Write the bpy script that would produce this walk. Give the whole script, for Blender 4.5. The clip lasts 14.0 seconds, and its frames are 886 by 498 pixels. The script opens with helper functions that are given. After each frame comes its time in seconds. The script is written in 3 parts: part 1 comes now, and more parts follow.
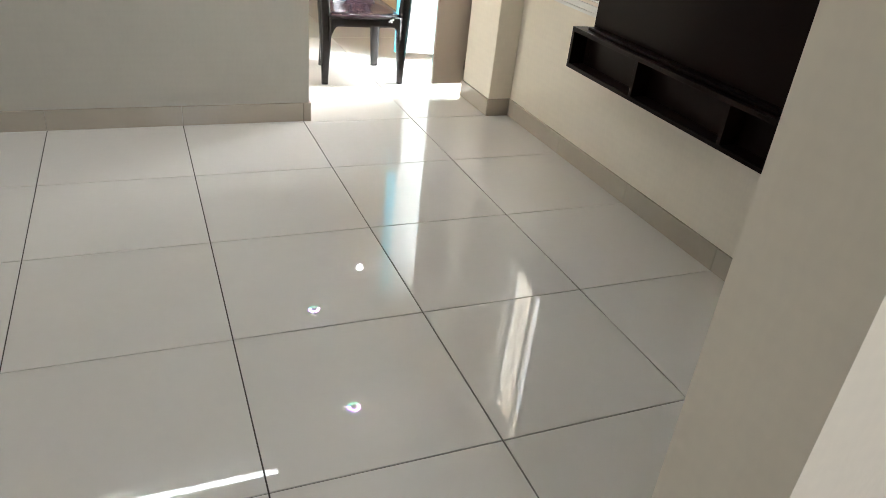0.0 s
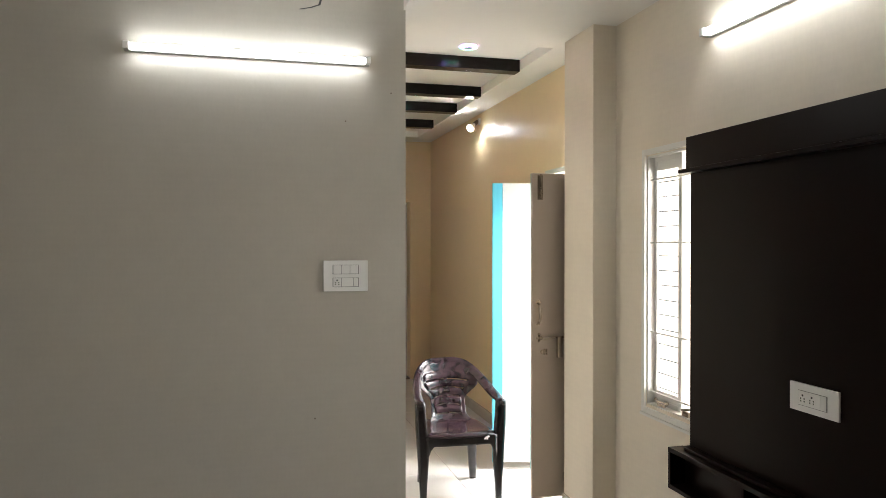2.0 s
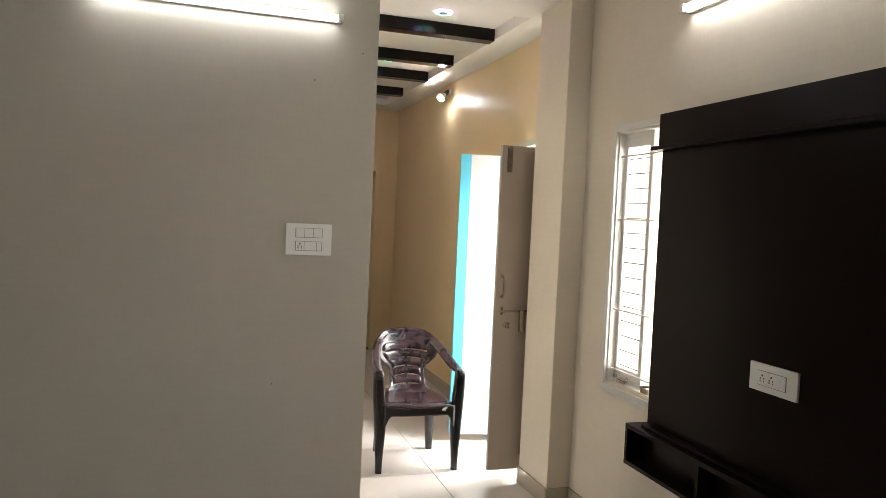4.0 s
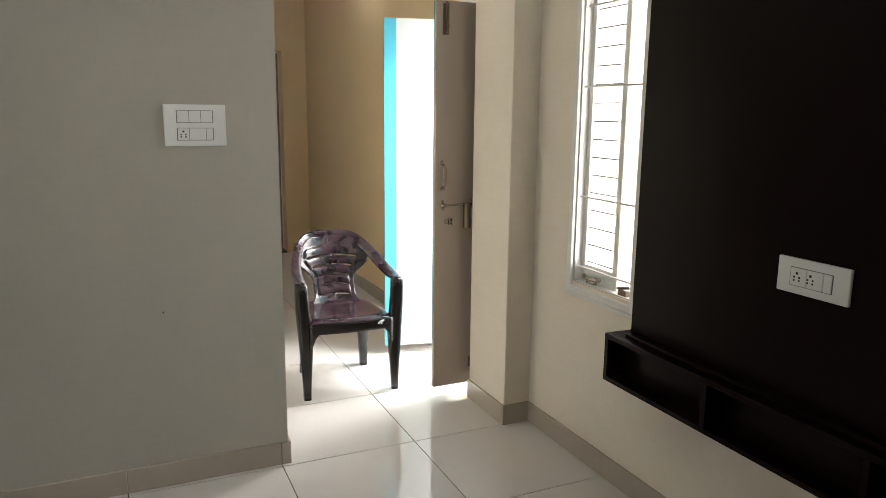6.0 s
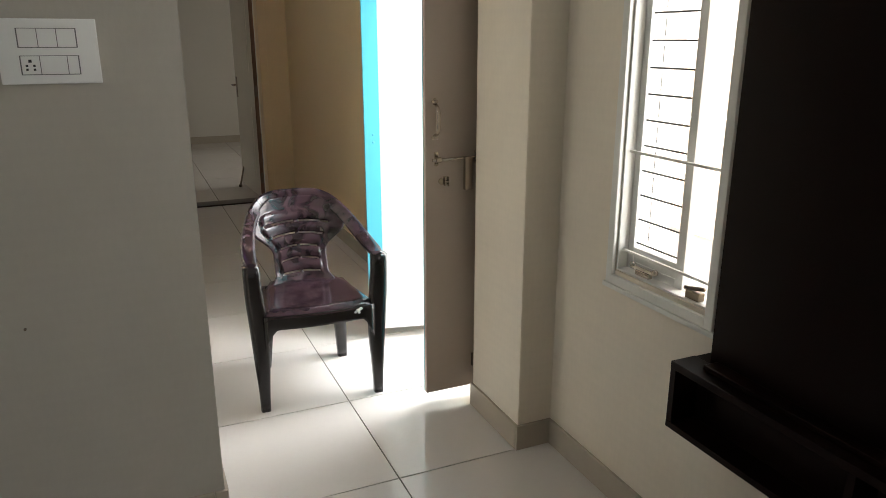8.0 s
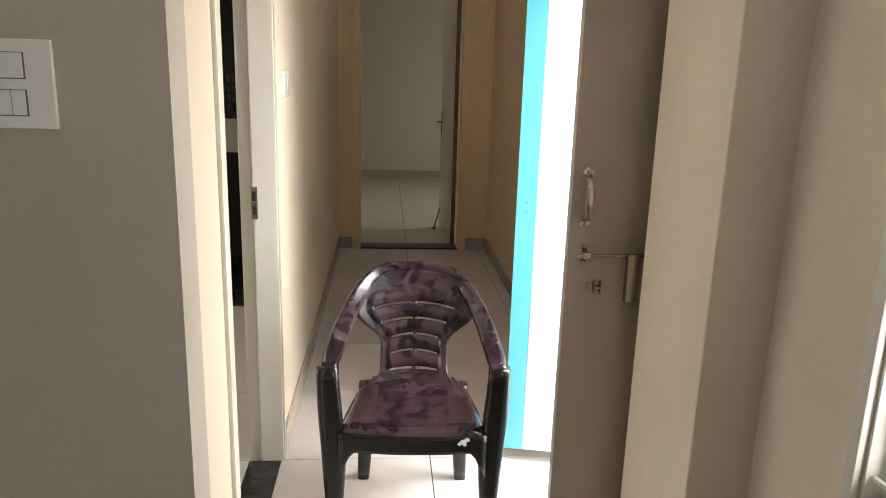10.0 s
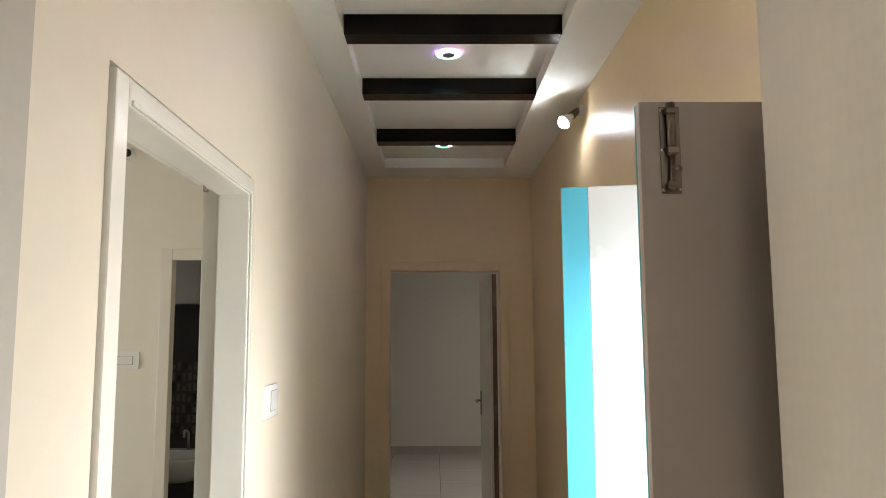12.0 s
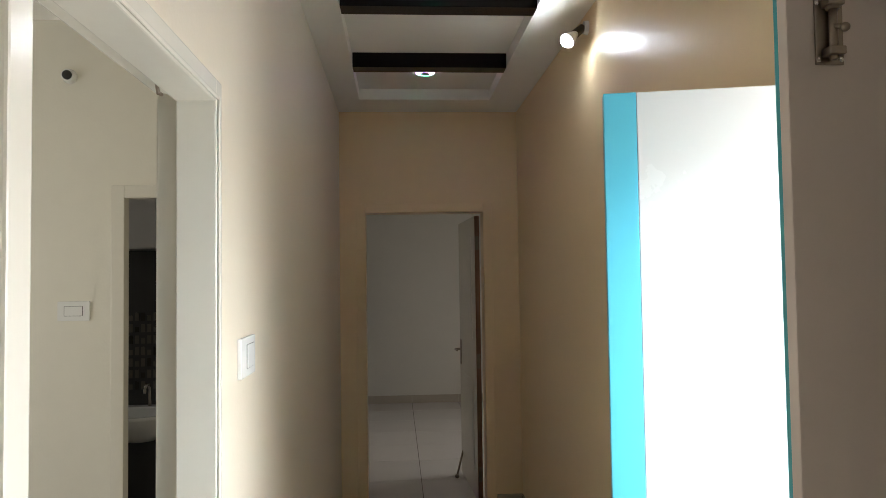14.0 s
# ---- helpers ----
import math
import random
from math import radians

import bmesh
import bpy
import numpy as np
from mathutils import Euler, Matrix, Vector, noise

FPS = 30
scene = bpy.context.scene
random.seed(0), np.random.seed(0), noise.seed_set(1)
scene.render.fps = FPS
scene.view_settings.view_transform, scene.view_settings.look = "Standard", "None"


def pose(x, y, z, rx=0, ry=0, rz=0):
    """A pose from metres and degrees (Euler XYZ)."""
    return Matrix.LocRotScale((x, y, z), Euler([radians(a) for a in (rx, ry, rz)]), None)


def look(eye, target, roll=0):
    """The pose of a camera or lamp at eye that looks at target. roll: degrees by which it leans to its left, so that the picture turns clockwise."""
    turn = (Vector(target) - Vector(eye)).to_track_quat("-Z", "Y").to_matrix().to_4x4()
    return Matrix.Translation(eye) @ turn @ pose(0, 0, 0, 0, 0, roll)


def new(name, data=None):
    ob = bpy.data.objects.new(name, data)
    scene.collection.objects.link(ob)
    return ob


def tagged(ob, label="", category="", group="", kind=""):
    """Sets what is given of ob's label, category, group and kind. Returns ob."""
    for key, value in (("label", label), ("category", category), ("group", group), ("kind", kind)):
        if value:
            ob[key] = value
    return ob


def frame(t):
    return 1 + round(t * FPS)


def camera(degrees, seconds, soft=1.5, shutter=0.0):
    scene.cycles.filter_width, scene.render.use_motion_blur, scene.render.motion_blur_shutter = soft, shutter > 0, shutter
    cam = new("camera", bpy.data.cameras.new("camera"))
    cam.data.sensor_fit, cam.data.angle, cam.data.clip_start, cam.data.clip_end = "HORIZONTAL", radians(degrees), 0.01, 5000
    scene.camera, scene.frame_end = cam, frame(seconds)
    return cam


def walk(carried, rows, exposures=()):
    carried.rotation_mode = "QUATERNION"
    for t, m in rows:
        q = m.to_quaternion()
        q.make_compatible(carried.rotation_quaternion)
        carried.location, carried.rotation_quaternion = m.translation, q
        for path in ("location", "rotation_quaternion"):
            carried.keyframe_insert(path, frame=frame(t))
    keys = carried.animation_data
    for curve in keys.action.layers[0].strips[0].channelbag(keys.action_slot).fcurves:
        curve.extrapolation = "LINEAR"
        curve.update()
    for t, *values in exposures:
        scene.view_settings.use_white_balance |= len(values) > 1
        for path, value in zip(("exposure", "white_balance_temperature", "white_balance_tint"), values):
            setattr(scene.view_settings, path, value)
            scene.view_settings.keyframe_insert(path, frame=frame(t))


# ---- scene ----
cam = camera(63.5, 14.0, soft=0.75)
PATH = [
    (0, (-0.775, -3.577, 1.32), (-0.041, -1.99, 0.348), 6.3),
    (0.5, (-0.741, -3.532, 1.387), (-0.072, -1.818, 0.602), 5.5),
    (1, (-0.693, -3.54, 1.466), (-0.148, -1.689, 0.942), 1.7),
    (1.5, (-0.695, -3.545, 1.531), (-0.179, -1.634, 1.244), 1.4),
    (2, (-0.711, -3.559, 1.58), (-0.205, -1.624, 1.565), -0.0),
    (2.2, (-0.716, -3.559, 1.588), (-0.183, -1.632, 1.637), -1.0),
    (4.3, (-0.716, -3.467, 1.542), (-0.099, -1.572, 1.376), 3.6),
    (4.5, (-0.713, -3.436, 1.536), (-0.099, -1.545, 1.317), 4.3),
    (5, (-0.64, -3.228, 1.501), (0.073, -1.375, 1.266), 2.5),
    (5.5, (-0.595, -3.049, 1.49), (0.283, -1.289, 1.129), 2.3),
    (6, (-0.554, -2.82, 1.479), (0.261, -1.033, 1.102), 0.6),
    (6.5, (-0.45, -2.627, 1.473), (0.344, -0.859, 0.978), 2.3),
    (7, (-0.334, -2.413, 1.437), (0.46, -0.642, 0.954), 1.6),
    (7.2, (-0.294, -2.322, 1.447), (0.54, -0.581, 0.923), 0.8),
    (9.3, (0.206, -1.566, 1.43), (0.644, 0.304, 0.872), 0.5),
    (9.5, (0.268, -1.481, 1.419), (0.618, 0.416, 0.89), 1.4),
    (10, (0.416, -1.318, 1.458), (0.578, 0.618, 0.983), 1.7),
    (10.5, (0.462, -1.163, 1.477), (0.583, 0.794, 1.085), 0.8),
    (11, (0.463, -0.951, 1.52), (0.589, 1.033, 1.302), -0.4),
    (11.5, (0.483, -0.828, 1.565), (0.555, 1.17, 1.54), -0.9),
    (12, (0.538, -0.731, 1.619), (0.564, 1.256, 1.844), -0.3),
    (12.5, (0.577, -0.667, 1.634), (0.563, 1.307, 1.954), -0.4),
    (13, (0.557, -0.584, 1.624), (0.587, 1.399, 1.88), -1.1),
    (13.5, (0.478, -0.46, 1.608), (0.581, 1.531, 1.765), -0.7),
    (14, (0.424, -0.366, 1.598), (0.553, 1.628, 1.68), -0.8),
]
EXPOSURE = [(0, 1.53, 6100, 7), (0.5, 1.38, 6350, 10), (1.0, 1.05, 6500, 12), (1.5, 0.91, 6600, 12), (2.2, 0.78, 6400, 10), (4.5, 0.70, 6750, 13), (5.0, 0.69, 6650, 12),
            (5.5, 0.88, 6500, 10), (6.0, 0.72, 6300, 8), (7.2, 0.32, 6250, 8), (9.4, 0.19, 6500, 12), (10.0, 0.40, 6700, 14), (10.4, 0.45, 6800, 15), (11.0, 0.31, 6800, 15),
            (12.0, 0.42, 6300, 12), (13.0, 0.44, 6250, 12), (14.0, 0.25, 6100, 10)]
walk(cam, [(t, look(eye, target, roll)) for t, eye, target, roll in PATH], EXPOSURE)

# ---------------------------------------------------------------- world and light
world = bpy.data.worlds.new("sky_world")
scene.world = world
world.use_nodes = True
wn = world.node_tree.nodes
sky = wn.new("ShaderNodeTexSky")
sky.sky_type = "NISHITA"
sky.sun_disc = False
sky.sun_elevation, sky.sun_rotation = radians(48), radians(180)
wn["Background"].inputs["Strength"].default_value = 0.15
world.node_tree.links.new(sky.outputs[0], wn["Background"].inputs["Color"])

sun = new("sun", bpy.data.lights.new("sun", "SUN"))
sun.data.energy, sun.data.angle, sun.data.color = 3.0, radians(0.53), (1.0, 0.95, 0.87)
sun.matrix_world = look((2.5, -9, 10), (2.5, 0, 0))


def area_light(name, eye, target, w, h, watts, color=(1, 1, 1), spread=180):
    """An area lamp of w by h metres, for daylight at an opening or added room fill."""
    ob = new(name, bpy.data.lights.new(name, "AREA"))
    ob.data.shape, ob.data.size, ob.data.size_y = "RECTANGLE", w, h
    ob.data.energy, ob.data.color, ob.data.spread = watts, color, radians(spread)
    ob.matrix_world = look(eye, target)
    return ob


DOOR_W, LOW_W, BED_W, END_W, BATH_W, BACK_W, SIDE_W = 27, 7, 17, 15, 4.0, 8, 6
area_light("door_daylight", (1.66, 0.79, 1.60), (0.82, 0.90, 0.0), 0.72, 1.0, DOOR_W, (0.97, 0.985, 1.0), 150)
area_light("door_ground_light", (1.50, 0.79, 0.70), (0.0, 1.0, 0.75), 0.70, 1.1, LOW_W, (1.0, 0.98, 0.94))
# Unseen sources: fills added to brighten the bedroom, end room and bathroom.
area_light("bedroom_fill", (-3.02, 1.60, 1.45), (-1.0, 1.6, 1.3), 1.2, 1.1, BED_W, (1.0, 0.95, 0.84))
area_light("end_room_fill", (3.12, 6.4, 1.5), (0.4, 6.7, 0.2), 1.2, 1.1, END_W, (1.0, 0.95, 0.88), 150)
area_light("bathroom_fill", (-2.95, 3.75, 2.2), (-1.2, 4.1, 0.8), 0.5, 0.4, BATH_W, (1.0, 0.97, 0.92))
area_light("hall_back_daylight", (-0.10, -5.66, 1.5), (-0.2, -3.0, 1.4), 0.9, 1.1, BACK_W, (0.97, 0.98, 1.0))
# Added fill from the unseen left, to brighten the hall's right wall.
area_light("hall_side_fill", (-5.56, -0.7, 1.45), (1.0, -0.8, 1.2), 0.8, 1.15, SIDE_W, (1.0, 0.985, 0.96))

# ---------------------------------------------------------------- materials


def mat(name, color, rough=0.5, metal=0.0, vary=0.08, scale=3.0, bump=0.0, bump_scale=200.0, coat=0.0, random=0.0, stretch=None, motif=0.0, specular=0.5):
    """A surface with broad and fine variation of colour and a fine relief, by real-world size."""
    m = bpy.data.materials.new(name)
    m.use_nodes = True
    nt = m.node_tree
    n, l = nt.nodes, nt.links
    b = n["Principled BSDF"]
    b.inputs["Metallic"].default_value = metal
    b.inputs["Coat Weight"].default_value = coat
    b.inputs["Specular IOR Level"].default_value = specular
    geo = n.new("ShaderNodeNewGeometry")
    vec = geo.outputs["Position"]
    if stretch:
        mp = n.new("ShaderNodeMapping")
        mp.inputs["Scale"].default_value = stretch
        l.new(vec, mp.inputs["Vector"])
        vec = mp.outputs[0]
    big = n.new("ShaderNodeTexNoise")
    big.inputs["Scale"].default_value, big.inputs["Detail"].default_value = scale, 4
    small = n.new("ShaderNodeTexNoise")
    small.inputs["Scale"].default_value, small.inputs["Detail"].default_value = scale * 14, 3
    for t in (big, small):
        l.new(vec, t.inputs["Vector"])
    mix = n.new("ShaderNodeMath")
    mix.operation = "MULTIPLY_ADD"
    mix.inputs[1].default_value = 0.35
    l.new(small.outputs["Fac"], mix.inputs[0])
    l.new(big.outputs["Fac"], mix.inputs[2])
    fac = mix.outputs[0]
    if random:
        info = n.new("ShaderNodeObjectInfo")
        add = n.new("ShaderNodeMath")
        add.operation = "MULTIPLY_ADD"
        add.inputs[1].default_value = random
        l.new(info.outputs["Random"], add.inputs[0])
        l.new(fac, add.inputs[2])
        fac = add.outputs[0]
    relief = None
    if motif:
        waves = []
        for slope in (95.0, -95.0):
            dot = n.new("ShaderNodeVectorMath")
            dot.operation = "DOT_PRODUCT"
            dot.inputs[1].default_value = (130.0, 130.0, slope)
            l.new(geo.outputs["Position"], dot.inputs[0])
            wob = n.new("ShaderNodeMath")
            wob.operation = "MULTIPLY_ADD"
            wob.inputs[1].default_value = 8.0
            l.new(small.outputs["Fac"], wob.inputs[0])
            l.new(dot.outputs["Value"], wob.inputs[2])
            sine = n.new("ShaderNodeMath")
            sine.operation = "SINE"
            l.new(wob.outputs[0], sine.inputs[0])
            waves.append(sine)
        prod = n.new("ShaderNodeMath")
        prod.operation = "MULTIPLY"
        l.new(waves[0].outputs[0], prod.inputs[0])
        l.new(waves[1].outputs[0], prod.inputs[1])
        add2 = n.new("ShaderNodeMath")
        add2.operation = "MULTIPLY_ADD"
        add2.inputs[1].default_value = motif
        l.new(prod.outputs[0], add2.inputs[0])
        l.new(fac, add2.inputs[2])
        fac = add2.outputs[0]
        relief = prod.outputs[0]
    ramp = n.new("ShaderNodeMapRange")
    ramp.inputs["From Min"].default_value, ramp.inputs["From Max"].default_value = 0.3, 1.05 + random
    ramp.inputs["To Min"].default_value, ramp.inputs["To Max"].default_value = 1 - vary, 1 + vary
    l.new(fac, ramp.inputs["Value"])
    col = n.new("ShaderNodeVectorMath")
    col.operation = "SCALE"
    col.inputs[0].default_value = color
    l.new(ramp.outputs[0], col.inputs["Scale"])
    l.new(col.outputs["Vector"], b.inputs["Base Color"])
    rr = n.new("ShaderNodeMapRange")
    rr.inputs["From Min"].default_value, rr.inputs["From Max"].default_value = 0.3, 1.0
    rr.inputs["To Min"].default_value, rr.inputs["To Max"].default_value = (rough, rough) if stretch else (rough * 0.85, min(1, rough * 1.15))
    l.new(fac, rr.inputs["Value"])
    l.new(rr.outputs[0], b.inputs["Roughness"])
    if bump:
        fine = n.new("ShaderNodeTexNoise")
        fine.inputs["Scale"].default_value, fine.inputs["Detail"].default_value = bump_scale, 3
        l.new(geo.outputs["Position"], fine.inputs["Vector"])
        bp = n.new("ShaderNodeBump")
        bp.inputs["Strength"].default_value, bp.inputs["Distance"].default_value = bump, 0.002
        l.new(fine.outputs["Fac"], bp.inputs["Height"])
        l.new(bp.outputs[0], b.inputs["Normal"])
        if relief:
            bp2 = n.new("ShaderNodeBump")
            bp2.inputs["Strength"].default_value, bp2.inputs["Distance"].default_value = 0.03, 0.002
            l.new(relief, bp2.inputs["Height"])
            l.new(bp.outputs[0], bp2.inputs["Normal"])
            l.new(bp2.outputs[0], b.inputs["Normal"])
    return m


def marbled(name, dark, light):
    """Moulded plastic with dark swirls, dusty and glossy by turns."""
    m = bpy.data.materials.new(name)
    m.use_nodes = True
    n, l = m.node_tree.nodes, m.node_tree.links
    b = n["Principled BSDF"]
    geo = n.new("ShaderNodeNewGeometry")
    swirl = n.new("ShaderNodeTexNoise")
    swirl.inputs["Scale"].default_value, swirl.inputs["Detail"].default_value, swirl.inputs["Distortion"].default_value = 13, 2.5, 1.1
    dust = n.new("ShaderNodeTexNoise")
    dust.inputs["Scale"].default_value, dust.inputs["Detail"].default_value = 60, 4
    for t in (swirl, dust):
        l.new(geo.outputs["Position"], t.inputs["Vector"])
    ramp = n.new("ShaderNodeValToRGB")
    ramp.color_ramp.elements[0].position, ramp.color_ramp.elements[0].color = 0.41, (*dark, 1)
    ramp.color_ramp.elements[1].position, ramp.color_ramp.elements[1].color = 0.55, (*light, 1)
    l.new(swirl.outputs["Fac"], ramp.inputs["Fac"])
    l.new(ramp.outputs["Color"], b.inputs["Base Color"])
    rr = n.new("ShaderNodeMapRange")
    rr.inputs["To Min"].default_value, rr.inputs["To Max"].default_value = 0.08, 0.24
    l.new(dust.outputs["Fac"], rr.inputs["Value"])
    l.new(rr.outputs[0], b.inputs["Roughness"])
    return m


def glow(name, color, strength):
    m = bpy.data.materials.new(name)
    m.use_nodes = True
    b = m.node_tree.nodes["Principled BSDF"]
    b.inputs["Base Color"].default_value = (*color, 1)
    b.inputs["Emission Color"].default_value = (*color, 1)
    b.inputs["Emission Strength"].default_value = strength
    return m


# The hall's end wall, greyer and darker than the other hall walls.
END_PAINT = mat("end_wall_textured_paint", (0.50, 0.468, 0.403), 0.5, vary=0.08, scale=1.3, bump=0.2, bump_scale=90, motif=0.05)
PAINT = mat("cream_textured_paint", (0.79, 0.715, 0.60), 0.5, vary=0.08, scale=1.3, bump=0.2, bump_scale=90, motif=0.06)
# Same cream paint twice; daylight on the left and warm bounce are coloured in.
DAYLIT_PAINT = mat("daylit_corridor_paint", (0.78, 0.705, 0.57), 0.40, vary=0.05, scale=1.3, bump=0.2, bump_scale=90)
BOUNCE_PAINT = mat("bounce_lit_corridor_paint", (0.87, 0.68, 0.41), 0.33, vary=0.05, scale=1.3, bump=0.2, bump_scale=90)
PALE = mat("pale_wall_paint", (0.82, 0.79, 0.69), 0.5, vary=0.04, scale=1.1, bump=0.2, bump_scale=90)
GREY_WALL = mat("off_white_wall_paint", (0.72, 0.68, 0.60), 0.55, vary=0.04, scale=1.2, bump=0.2, bump_scale=90)
CEIL = mat("white_ceiling_paint", (0.88, 0.86, 0.81), 0.7, vary=0.03, scale=1.0, bump=0.1, bump_scale=80)
TILE = mat("ivory_vitrified_tile", (0.68, 0.64, 0.60), 0.012, vary=0.04, scale=2.2, random=0.12, specular=0.62)
GROUT = mat("dark_grout", (0.06, 0.048, 0.04), 0.85, vary=0.25, scale=8)
SKIRT = mat("beige_skirting_tile", (0.47, 0.41, 0.335), 0.12, vary=0.06, scale=4, random=0.15)
FRAME = mat("cream_gloss_enamel", (0.80, 0.77, 0.68), 0.22, vary=0.03, scale=3, bump=0.08, bump_scale=40)
WHITE = mat("white_laminate", (0.66, 0.645, 0.64), 0.25, vary=0.02, scale=2)
BLUE = mat("sky_blue_laminate", (0.11, 0.46, 0.60), 0.3, vary=0.03, scale=2)
GREIGE = mat("greige_laminate", (0.52, 0.44, 0.375), 0.4, vary=0.05, scale=2.5, bump=0.1, bump_scale=300)
TEAL = mat("teal_edge_band", (0.03, 0.30, 0.33), 0.4, vary=0.05)
WENGE = mat("dark_wenge_laminate", (0.0085, 0.0036, 0.0026), 0.3, vary=0.04, scale=1.5, stretch=(3, 3, 0.3), bump=0.05, bump_scale=120, specular=0.08)
BEAM = mat("dark_brown_beam_laminate", (0.006, 0.003, 0.0022), 0.22, vary=0.2, scale=2.5, stretch=(0.6, 6, 6), specular=0.22)
PLASTIC = mat("white_switch_plastic", (0.86, 0.86, 0.83), 0.22, vary=0.02, scale=8)
GAP = mat("dark_plastic_gap", (0.03, 0.03, 0.03), 0.6)
# Grey that stands for the thin shadows round the switch keys.
SEAM_SHADE = mat("grey_seam_shade", (0.16, 0.16, 0.155), 0.6)
STEEL = mat("brushed_steel", (0.46, 0.41, 0.36), 0.22, metal=1.0, vary=0.1, scale=12)
BRONZE = mat("dull_bronze_steel", (0.22, 0.18, 0.14), 0.35, metal=1.0, vary=0.2, scale=15)
CHAIR = marbled("marbled_maroon_plastic", (0.012, 0.006, 0.008), (0.046, 0.025, 0.031))
# Legs and rails: the chair's plastic with its backlit shade in the colour.
CHAIR_SHADE = mat("shaded_chair_plastic", (0.009, 0.006, 0.006), 0.2, vary=0.3, scale=9)
BARE_WOOD = mat("bare_wood_edge", (0.20, 0.11, 0.06), 0.55, vary=0.3, scale=4, stretch=(5, 5, 0.5))
SILL = mat("dark_stained_sill", (0.035, 0.020, 0.013), 0.4, vary=0.3, scale=6)
GRANITE = mat("dark_granite", (0.035, 0.03, 0.028), 0.2, vary=0.4, scale=40)
SASH = mat("white_window_steel", (0.78, 0.77, 0.73), 0.3, vary=0.04, scale=5)
BAR = mat("dark_painted_iron", (0.05, 0.047, 0.045), 0.45, vary=0.15, scale=10)
TUBE = glow("lit_tube", (0.95, 0.985, 1.0), 13)
BULB = glow("lit_bulb", (0.93, 0.97, 1.0), 150)
RING = glow("violet_led_ring", (0.46, 0.26, 1.0), 20)
GREEN = glow("green_led", (0.16, 1.0, 0.52), 6)
PINK = glow("pink_led", (0.95, 0.45, 0.95), 18)
LENS = mat("frosted_lamp_lens", (0.30, 0.29, 0.33), 0.3)
CERAMIC = mat("white_ceramic", (0.80, 0.80, 0.78), 0.08, vary=0.02, coat=0.4)
BATH_DARK = mat("dark_grey_bath_tile", (0.055, 0.052, 0.05), 0.2, vary=0.2, scale=5, random=0.3)
BATH_LIGHT = mat("taupe_bath_tile", (0.10, 0.088, 0.075), 0.2, vary=0.15, scale=5, random=0.4)
BATH_MID = mat("dark_taupe_bath_tile", (0.035, 0.03, 0.026), 0.2, vary=0.3, scale=12, random=0.4)
BLACK_STONE = mat("black_bath_floor", (0.02, 0.019, 0.018), 0.25, vary=0.4, scale=20)
PUTTY = mat("white_putty", (0.85, 0.84, 0.82), 0.8, vary=0.05, scale=30)
WIRE = mat("grey_cable_sheath", (0.06, 0.06, 0.06), 0.5)
# Walls outside emit light themselves; the sun is put into their glow.
HOUSE_GLOW = glow("glowing_house_backdrop", (0.95, 0.94, 0.92), 7.0)
DOOR_GLOW = glow("glowing_door_backdrop", (0.95, 0.93, 0.88), 1.3)
BEIGE_OUT = glow("glowing_beige_backdrop", (0.93, 0.84, 0.74), 1.0)
PAVING = mat("pale_concrete_outside", (0.55, 0.53, 0.5), 0.9, vary=0.1, scale=2.0)

# ---------------------------------------------------------------- mesh helpers


def bx(bm, lo, hi, bevel=0.0, segments=2):
    """Adds a box from lo to hi, its edges rounded by bevel."""
    r = bmesh.ops.create_cube(bm, size=1.0)
    vs = r["verts"]
    for v in vs:
        v.co = Vector([lo[i] + (v.co[i] + 0.5) * (hi[i] - lo[i]) for i in range(3)])
    if bevel:
        es = {e for v in vs for e in v.link_edges}
        bmesh.ops.bevel(bm, geom=list(es), offset=bevel, segments=segments, profile=0.6, affect="EDGES")
    return bm


def box(lo, hi, bevel=0.0, segments=2):
    return bx(bmesh.new(), lo, hi, bevel, segments)


def rod(bm, a, b, r, r2=None, sides=12):
    """Adds a round bar from a to b."""
    a, b = Vector(a), Vector(b)
    d = b - a
    m = Matrix.Translation((a + b) / 2) @ d.to_track_quat("Z", "Y").to_matrix().to_4x4()
    bmesh.ops.create_cone(bm, cap_ends=True, segments=sides, radius1=r, radius2=r if r2 is None else r2, depth=d.length, matrix=m)
    return bm


def ball(bm, c, r, squash=(1, 1, 1), u=16, v=10):
    m = Matrix.Translation(c) @ Matrix.Diagonal((*squash, 1))
    bmesh.ops.create_uvsphere(bm, u_segments=u, v_segments=v, radius=r, matrix=m)
    return bm


def lathe(profile, centre, sides=28):
    """Turns a profile of (radius, height) round the upright through centre."""
    bm = bmesh.new()
    rings = []
    for r, z in profile:
        rings.append([bm.verts.new((centre[0] + r * math.cos(a), centre[1] + r * math.sin(a), centre[2] + z))
                      for a in (2 * math.pi * k / sides for k in range(sides))])
    for p, q in zip(rings, rings[1:]):
        for k in range(sides):
            bm.faces.new((p[k], p[(k + 1) % sides], q[(k + 1) % sides], q[k]))
    bm.faces.new(list(reversed(rings[0])))
    bm.faces.new(rings[-1])
    return bm


def sweep(points, sections):
    """A tube through points; each section is (side vector, up vector): half-axes of a rounded rectangle."""
    bm = bmesh.new()
    shape = [(1, .55), (.8, .9), (.4, 1), (-.4, 1), (-.8, .9), (-1, .55), (-1, -.55), (-.8, -.9), (-.4, -1), (.4, -1), (.8, -.9), (1, -.55)]
    rings = [[bm.verts.new(Vector(p) + Vector(s) * a + Vector(u) * b) for a, b in shape] for p, (s, u) in zip(points, sections)]
    k = len(shape)
    for p, q in zip(rings, rings[1:]):
        for i in range(k):
            bm.faces.new((p[i], p[(i + 1) % k], q[(i + 1) % k], q[i]))
    bm.faces.new(rings[0])
